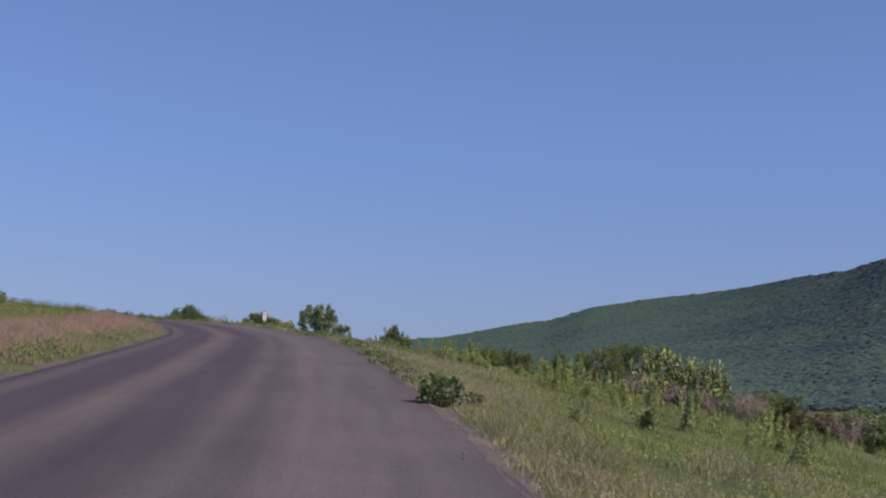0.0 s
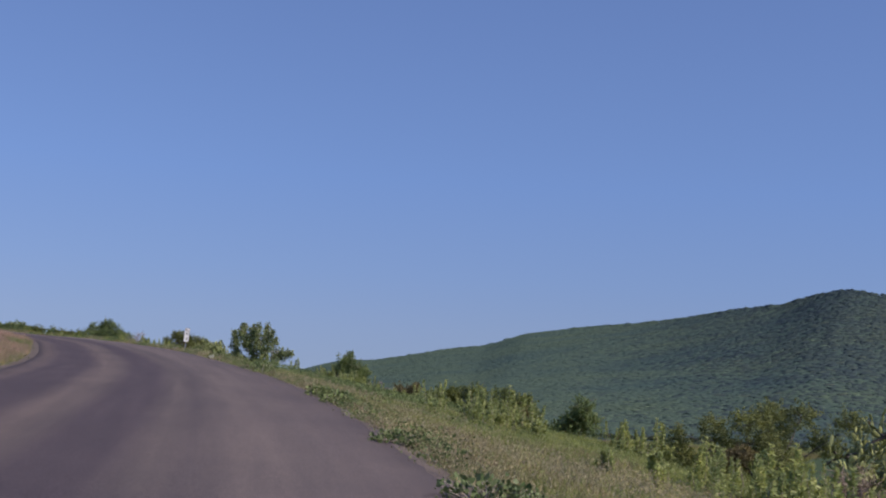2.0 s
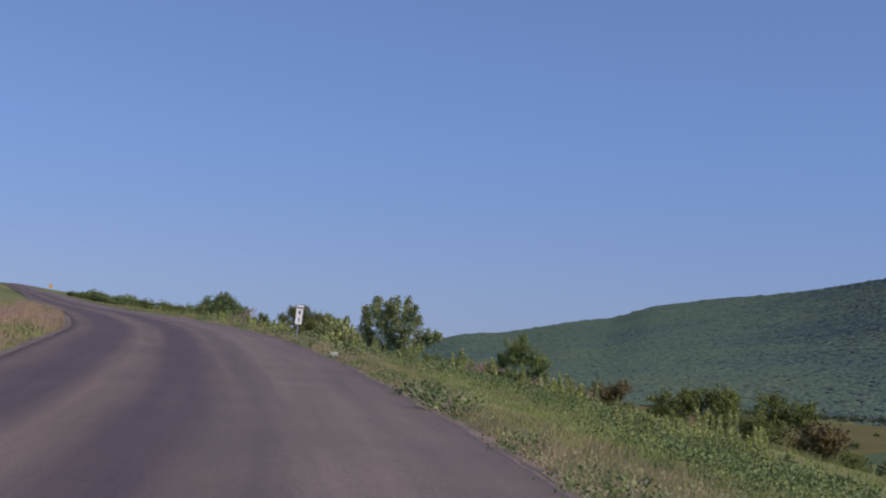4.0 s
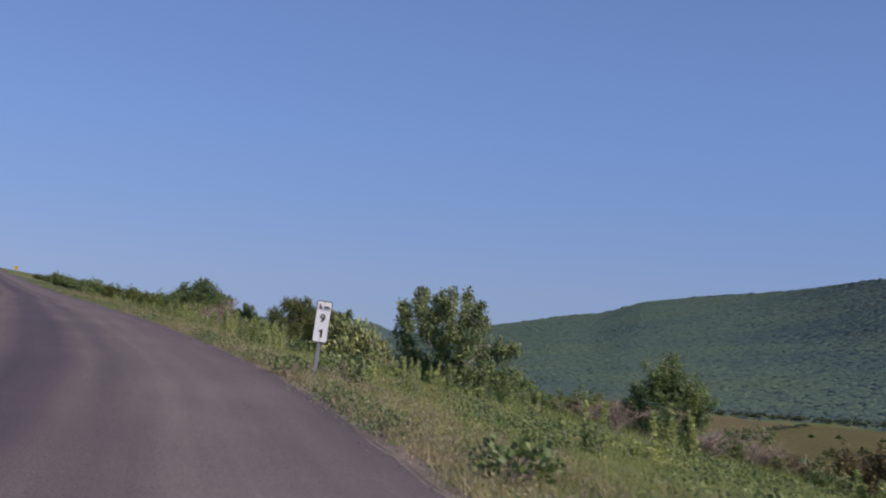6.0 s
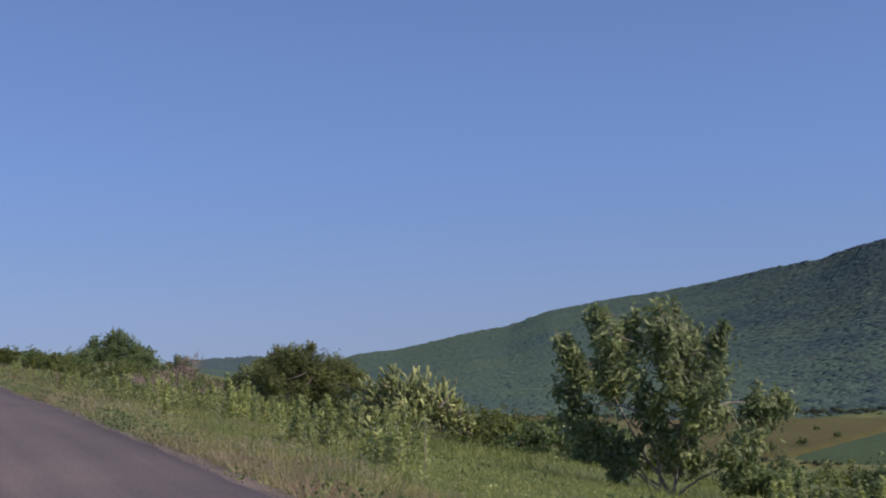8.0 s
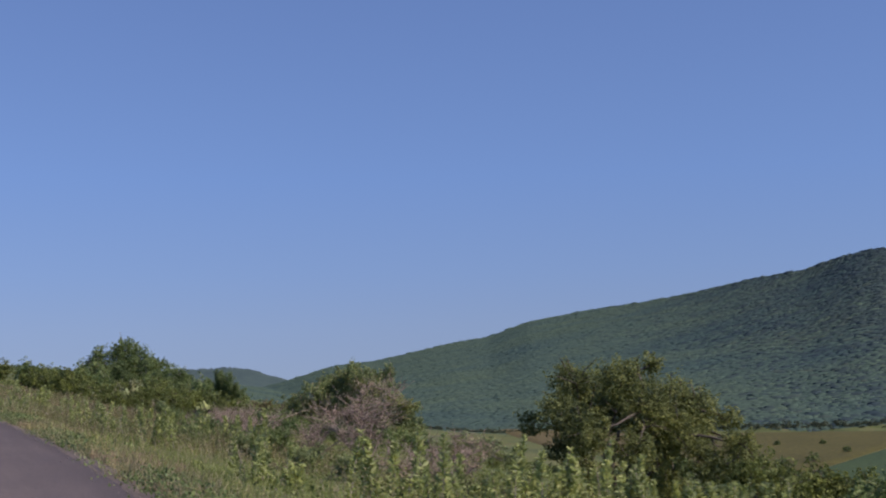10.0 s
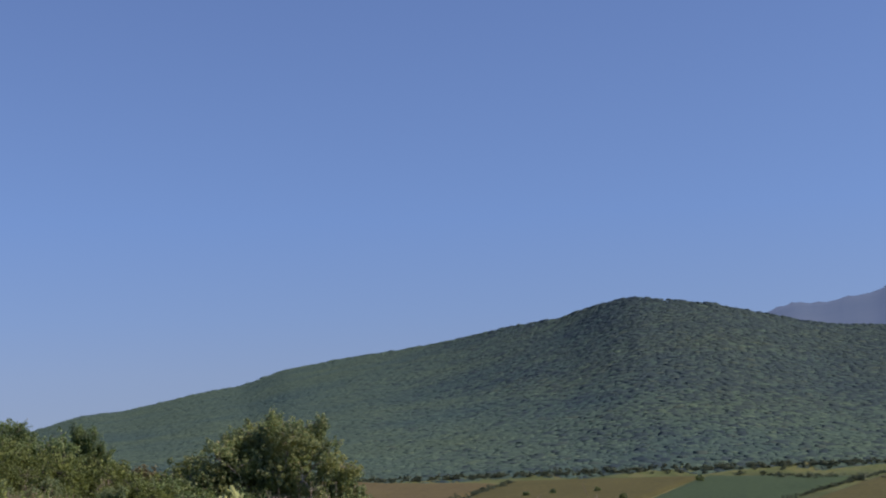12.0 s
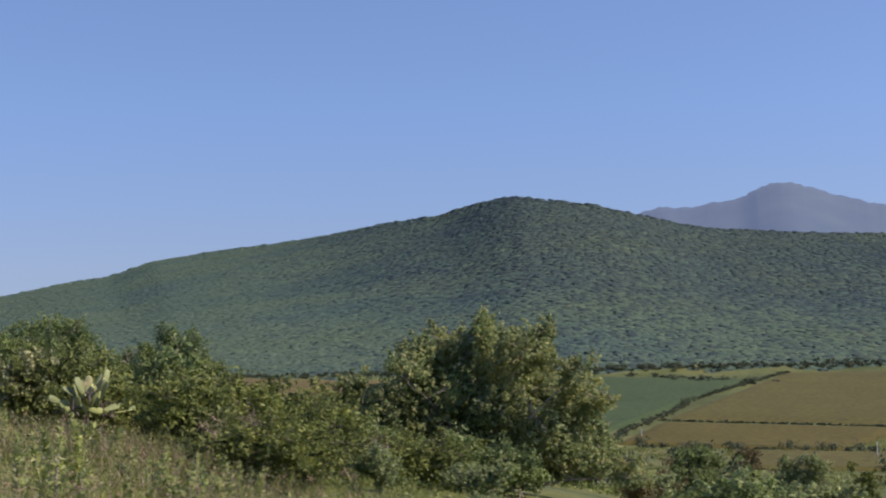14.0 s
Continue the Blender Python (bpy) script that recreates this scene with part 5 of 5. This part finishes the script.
def seed_grass(rng, x, y, height):
    """Dry grass in seed: thin stalks with drooping pinkish plumes."""
    n = len(x)
    z = ground_z(x, y) - 0.02
    h = height * rng.uniform(0.6, 1.2, n)
    b = rng.uniform(0, 6.283, n)
    tip = np.stack([x + np.cos(b) * h * 0.25, y + np.sin(b) * h * 0.25, z + h], 1)
    p = np.stack([x, y, z], 1)
    side = np.stack([-np.sin(b), np.cos(b), 0 * b], 1) * 0.005
    v1 = np.stack([p - side, p + side, tip], 1).reshape(-1, 3)
    f1 = np.arange(n * 3).reshape(-1, 3)
    plume = leaves(rng, np.repeat(tip, 5, 0) + rng.normal(size=(5 * n, 3)) * [0.02, 0.02, 0.05], 0.035, 0.35, 0.0, np.array([0, 0, 0.8]))
    return stack((v1, f1), plume)


xa, ya = kept(*verge_places(g_rng, 7000, (8, 125), (0.05, 2.0), 1.6), 5.0, 4.0, -0.1)
xb, yb = kept(*left_places(g_rng, 5000, (14, 80), (1.2, 3.6)), 4.0, 3.0, -0.3)
xm, ym = kept(*verge_places(g_rng, 5000, (12, 50), (1.4, 4.2)), 4.0, 5.5, 0.0)
xc, yc = kept(*verge_places(g_rng, 6500, (125, 205), (0.6, 8)), 4.0, 7.0, 0.0)
xd, yd = kept(*left_places(g_rng, 3000, (50, 120), (0.3, 3)), 6.0, 1.0, 0.0)
xq, yq = kept(*verge_places(d_rng, 3600, (150, 203), (2.2, 9.0)), 1.4, 2.0, 0.3)
straw = stack(seed_grass(g_rng, xb, yb, 0.28), seed_grass(g_rng, xd, yd, 0.3), seed_grass(d_rng, xq, yq, 0.44))
tagged(new("seeding_grass", mesh_np("seeding_grass", *straw, STRAW)), "dry pinkish seeding grass in drifts along the road", "grass", kind="stuff")
hay = stack(seed_grass(g_rng, xm, ym, 0.24), seed_grass(g_rng, xa, ya, 0.22), seed_grass(g_rng, xc, yc, 0.34))
tagged(new("dry_grass", mesh_np("dry_grass", *hay, HAY)), "pale tan grass gone to seed in the verge", "grass", kind="stuff")



def low_leaves(rng, x, y, height, size, per):
    x, y = np.repeat(x, per) + rng.normal(size=len(x) * per) * 0.12, np.repeat(y, per) + rng.normal(size=len(y) * per) * 0.12
    z = ground_z(x, y) + rng.uniform(0.02, 1, len(x)) * height
    return leaves(rng, np.stack([x, y, z], 1), size, 0.8, -0.2, np.array([0, 0, 0.9]), 0.08)


xe, ye = kept(*verge_places(g_rng, 3200, (25, 205), (0.02, 0.5)), 1.2, 3.0, -0.05)
xf, yf = kept(*verge_places(g_rng, 1900, (58, 98), (2.5, 8.5)), 3.0, 5.0, 0.05)
xg, yg = kept(*verge_places(g_rng, 2600, (20, 200), (0.5, 8)), 2.5, 6.0, 0.35)
xi, yi = kept(*left_places(g_rng, 4200, (16, 100), (3.6, 16)), 2.2, 8.0, 0.1)
bank = low_leaves(g_rng, xi, yi, 0.5, 0.045, 18)
xk, yk = kept(*verge_places(g_rng, 9000, (8, 205), (0.4, 9)), 1.3, 9.0, 0.12)
mats = low_leaves(g_rng, xk, yk, 0.10, 0.035, 12)
tagged(new("creeping_herbs", mesh_np("creeping_herbs", *mats, WEED)), "bright green low herbs matted into the verge grass", "weeds", kind="stuff")
tagged(new("bank_weeds", mesh_np("bank_weeds", *bank, OLIVE)), "yellow-green leafy weeds on top of the bank", "weeds", kind="stuff")
xh, yh = kept(*left_places(g_rng, 700, (18, 110), (0.05, 1.0)), 2.0, 2.0, 0.25)
xj, yj = kept(*verge_places(g_rng, 4200, (126, 205), (1.6, 12)), 2.2, 11.0, 0.08)
sparse = (yj < 148) | (wavy(xj, yj, 2.2, 11.0) > 0.3)
xj, yj = xj[sparse], yj[sparse]
tagged(new("undergrowth", mesh_np("undergrowth", *low_leaves(g_rng, xj, yj, 0.42, 0.042, 22), OLIVE)), "olive undergrowth of low leafy weeds between bushes", "weeds", kind="stuff")
low = stack(low_leaves(g_rng, xe, ye, 0.22, 0.032, 20), low_leaves(g_rng, xf, yf, 0.34, 0.042, 26), low_leaves(g_rng, xg, yg, 0.25, 0.045, 12), low_leaves(g_rng, xh, yh, 0.26, 0.05, 10))
tagged(new("creeping_weeds", mesh_np("creeping_weeds", *low, BROAD)), "dark broad-leaved weeds creeping along the asphalt edge", "weeds", kind="stuff")

# ---- hedges and trees on the plain ----
h_rng = np.random.default_rng(95)


def hedge(points, gap, rad, label, jitter=2.0, leaf=0.5, leaf_mat=None):
    """A row of bushes, each a mound of leaf sprays."""
    pts = np.array(points, float)
    d = np.concatenate([[0], np.cumsum(np.linalg.norm(np.diff(pts, axis=0), axis=1))])
    t = np.arange(0, d[-1], gap) + h_rng.normal(size=len(np.arange(0, d[-1], gap))) * gap * 0.3
    x, y = np.interp(t, d, pts[:, 0]) + h_rng.normal(size=len(t)) * jitter, np.interp(t, d, pts[:, 1]) + h_rng.normal(size=len(t)) * jitter
    r = rad * (0.4 + 1.3 * h_rng.beta(1.3, 2.2, len(t)))
    subs, per = 6, 32
    way = h_rng.normal(size=(len(t), subs, 3)) * [0.62, 0.62, 0.28]
    o = h_rng.normal(size=(len(t), subs, per, 3)) * h_rng.uniform(0.16, 0.32, (len(t), subs, 1, 1)) * [1.1, 1.1, 0.8] + way[:, :, None]
    o = o.reshape(len(t), subs * per, 3) * r[:, None, None]
    c = np.stack([x, y, ground_z(x, y) + r * 0.55], 1)[:, None] + o
    face = o.reshape(-1, 3) / (np.linalg.norm(o.reshape(-1, 3), axis=1, keepdims=True) + 1e-6) * 0.7 + [0, 0, 0.4]
    tagged(new("hedge", mesh_np("hedge", *leaves(h_rng, c.reshape(-1, 3), leaf * (0.52 + rad * 0.34), 0.75, face=face), leaf_mat or HEDGE)), label, "hedge", kind="stuff")


hedge([(-60, 860), (85, 822), (245, 778), (420, 735), (560, 690)], 0.9, 1.3, "dark line of trees at the foot of the wooded hill", 3.0)
hedge([(352, 738), (272, 668), (238, 636), (204, 596), (165, 556), (145, 528)], 1.8, 0.95, "hedge along the edge of the crop fields", 0.8)
hedge([(163, 775), (139, 738), (119, 705), (103, 682), (92, 655)], 2.5, 1.5, "uneven hedge between two fields", 1.5)
hedge([(192, 580), (254, 530)], 0.8, 0.5, "thin dark hedge line between tan fields", 0.3)
hedge([(272, 746), (280, 732), (290, 717), (297, 700), (304, 688)], 3.0, 2.2, "clump of trees above the green field", 5)
hedge([(148, 532), (165, 512), (188, 492), (212, 470), (250, 450)], 3.5, 1.7, "dark hedge below the nearest field", 3)
hedge([(78, 640), (95, 610), (118, 585), (140, 560)], 3.5, 1.8, "bushes at the lower edge of the pasture", 5)
hedge([(20, 470), (60, 520), (90, 500), (130, 470), (190, 430), (230, 420)], 11.0, 3.4, "scattered dark bushes on the lower slope", 14)
hedge([(20, 310), (60, 370), (110, 400), (160, 390), (200, 400)], 13.0, 2.6, "scattered bushes on the slope below the road", 18)
hedge([(30, 400), (80, 440), (120, 440), (170, 410)], 9.0, 2.4, "rusty brown scrub on the lower slope", 14, 0.5, RUST)


def scrub_cover(n, xs, ys):
    """Low rough scrub between the road's slope and the fields."""
    x, y = kept(h_rng.uniform(*xs, n), h_rng.uniform(*ys, n), 16.0, 2.0, -0.2)
    a, b = np.repeat(x, 16) + h_rng.normal(size=len(x) * 16) * 0.8, np.repeat(y, 16) + h_rng.normal(size=len(x) * 16) * 0.8
    z = ground_z(a, b) + 0.9 * h_rng.beta(1.2, 2.0, len(a))
    return leaves(h_rng, np.stack([a, b, z], 1), 0.42, 0.7, 0.0, face=np.array([0, 0, 0.6]))


tagged(new("slope_scrub", mesh_np("slope_scrub", *scrub_cover(9000, (-20, 240), (250, 520)), OLIVE)), "low olive scrub covering the lower slope", "scrub", kind="stuff")


def field_tree(x, y, s, seed):
    tree("field_tree", land(x, y), [(0, 1.5 * s, 1.2 * s), (0.8 * s, 1.1 * s, 0.8 * s), (-0.8 * s, 1.2 * s, 0.8 * s)], DEEP, 700, 0.4, "lone dark bush standing in the pasture", "tree", seed, girth=0.15, group="bushes in the pasture")


for k, (x, y, s) in enumerate([(146.4, 702, 1.1), (160, 706, 1.1), (180, 704, 1.1), (151, 632, 1.9), (176, 664, 1.3), (130, 606, 2.3), (237.5, 723, 1.6)]):
    field_tree(x, y, s, 300 + k)


# ---- signs, posts, litter ----
def rounded_plate(w, h, thick, radius):
    bm = bmesh.new()
    pts = []
    for cx, cz, a0 in ((w / 2 - radius, h / 2 - radius, 0), (-w / 2 + radius, h / 2 - radius, 90), (-w / 2 + radius, -h / 2 + radius, 180), (w / 2 - radius, -h / 2 + radius, 270)):
        for k in range(5):
            a = radians(a0 + 22.5 * k)
            pts.append(bm.verts.new((cx + radius * math.cos(a), 0, cz + radius * math.sin(a))))
    face = bm.faces.new(pts)
    r = bmesh.ops.extrude_face_region(bm, geom=[face])
    bmesh.ops.translate(bm, vec=(0, thick, 0), verts=[v for v in r["geom"] if isinstance(v, bmesh.types.BMVert)])
    bmesh.ops.recalc_face_normals(bm, faces=bm.faces)
    return bm


def lettering(text, size, x, z, parent, name="lettering", squeeze=1.0, spacing=1.0):
    cu = bpy.data.curves.new("lettering", "FONT")
    cu.body, cu.size, cu.align_x, cu.align_y, cu.extrude, cu.offset = text, size, "CENTER", "CENTER", 0.001, 0.003 * size / 0.15
    cu.space_character = spacing
    tmp = bpy.data.objects.new("lettering", cu)
    scene.collection.objects.link(tmp)
    bpy.context.view_layer.update()
    me = bpy.data.meshes.new_from_object(tmp.evaluated_get(bpy.context.evaluated_depsgraph_get()))
    bpy.data.objects.remove(tmp)
    me.materials.clear()
    me.materials.append(BLACK)
    ob = part(name, me, None, parent)
    ob.matrix_basis = pose(x, -0.0085, z, 90, 0, 0) @ Matrix.Diagonal((squeeze, 1, 1, 1))


def km_sign():
    base = land(-12.63, 96.0)
    root = thing("kilometre_sign", base, "white kilometre sign with black figures on a grey steel post", "sign", turn=radians(3))
    root.rotation_euler = (0, radians(3.8), radians(3))
    bm = bmesh.new()
    box(bm, 0.055, 0.006, 1.5, (0, 0.02, 0.45), 0.002)
    for s in (-1, 1):
        box(bm, 0.006, 0.035, 1.5, (s * 0.026, 0.038, 0.45), 0.002)
    part("post", bm, ZINC, root)
    mid = 5.215 - base.z
    plate = part("plate", rounded_plate(0.282, 0.76, 0.004, 0.035), BLACK, root, "black-edged sign plate")
    plate.location = (0, 0.005, mid)
    face = part("face", rounded_plate(0.253, 0.731, 0.002, 0.026), WHITE, plate, "white sign face")
    face.location = (0, -0.0035, 0)
    lettering("km", 0.135, 0.008, 0.262, plate, squeeze=1.1, spacing=1.2)
    lettering("9", 0.20, 0, 0.055, plate, squeeze=1.0)
    bm = bmesh.new()
    one = [bm.verts.new((x, -0.0095, z - 0.21)) for x, z in ((-0.002, -0.073), (0.032, -0.073), (0.032, 0.073), (0.006, 0.073), (-0.034, 0.046), (-0.034, 0.018), (-0.002, 0.034))]
    bmesh.ops.solidify(bm, geom=[bm.faces.new(one)], thickness=0.002)
    part("lettering", bm, BLACK, plate)
    for z in (0.345, -0.335):
        bm = bmesh.new()
        bmesh.ops.create_cone(bm, cap_ends=True, segments=10, radius1=0.012, radius2=0.008, depth=0.008, matrix=Matrix.Translation((0, -0.008, z)) @ Matrix.Rotation(radians(90), 4, "X"))
        part("bolt", bm, ZINC, plate, "steel bolt")


km_sign()


def warning_sign(x, y):
    root = thing("warning_sign", land(x, y), "small yellow diamond warning sign far along the road", "sign")
    bm = bmesh.new()
    box(bm, 0.08, 0.05, 1.5, (0, 0.03, 0.7), 0.005)
    part("post", bm, ZINC, root)
    p = part("plate", rounded_plate(0.8, 0.8, 0.01, 0.05), YELLOW, root, "yellow diamond plate")
    p.matrix_basis = pose(0, -0.01, 1.45, 0, 45, 0)


warning_sign(float(edge_x(np.array(350.0))) + 1.6, 350.0)


def marker_post(x, y, h):
    root = thing("field_post", land(x, y), "pale concrete post at the edge of a field", "post", "pale posts on the plain")
    bm = bmesh.new()
    bmesh.ops.create_cone(bm, cap_ends=True, segments=8, radius1=0.16, radius2=0.11, depth=h, matrix=Matrix.Translation((0, 0, h / 2 - 0.1)))
    part("shaft", bm, POLE, root)
    bm = bmesh.new()
    box(bm, 0.9, 0.1, 0.1, (0, 0, h * 0.93), 0.02)
    part("crossbar", bm, POLE, root)


for x, y, h in ((162, 538, 3.6), (192, 463, 4.6), (87.5, 634, 4.2), (90.5, 635, 4.6), (117, 590, 3.4)):
    marker_post(x, y, h)


def litter(x, y):
    """A crumpled, torn plastic bag lying at the asphalt edge."""
    rng = random.Random(7)
    bm = bmesh.new()
    bmesh.ops.create_icosphere(bm, subdivisions=3, radius=0.5)
    for v in bm.verts:
        k = 0.7 + 0.5 * noise.noise(v.co * 3.1) + 0.22 * noise.noise(v.co * 9.0)
        v.co = Vector((v.co.x * 0.36 * k, v.co.y * 0.30 * k, max(v.co.z * 0.26 * k, -0.06)))
    ob = new("plastic_bag", bpy.data.meshes.new("plastic_bag"))
    bm.to_mesh(ob.data)
    bm.free()
    ob.data.materials.append(LITTER)
    ob.matrix_world = Matrix.Translation(land(x, y, 0.05))
    tagged(ob, "crumpled dirty white plastic bag at the road edge", "litter")


litter(-9.22, 79.9)
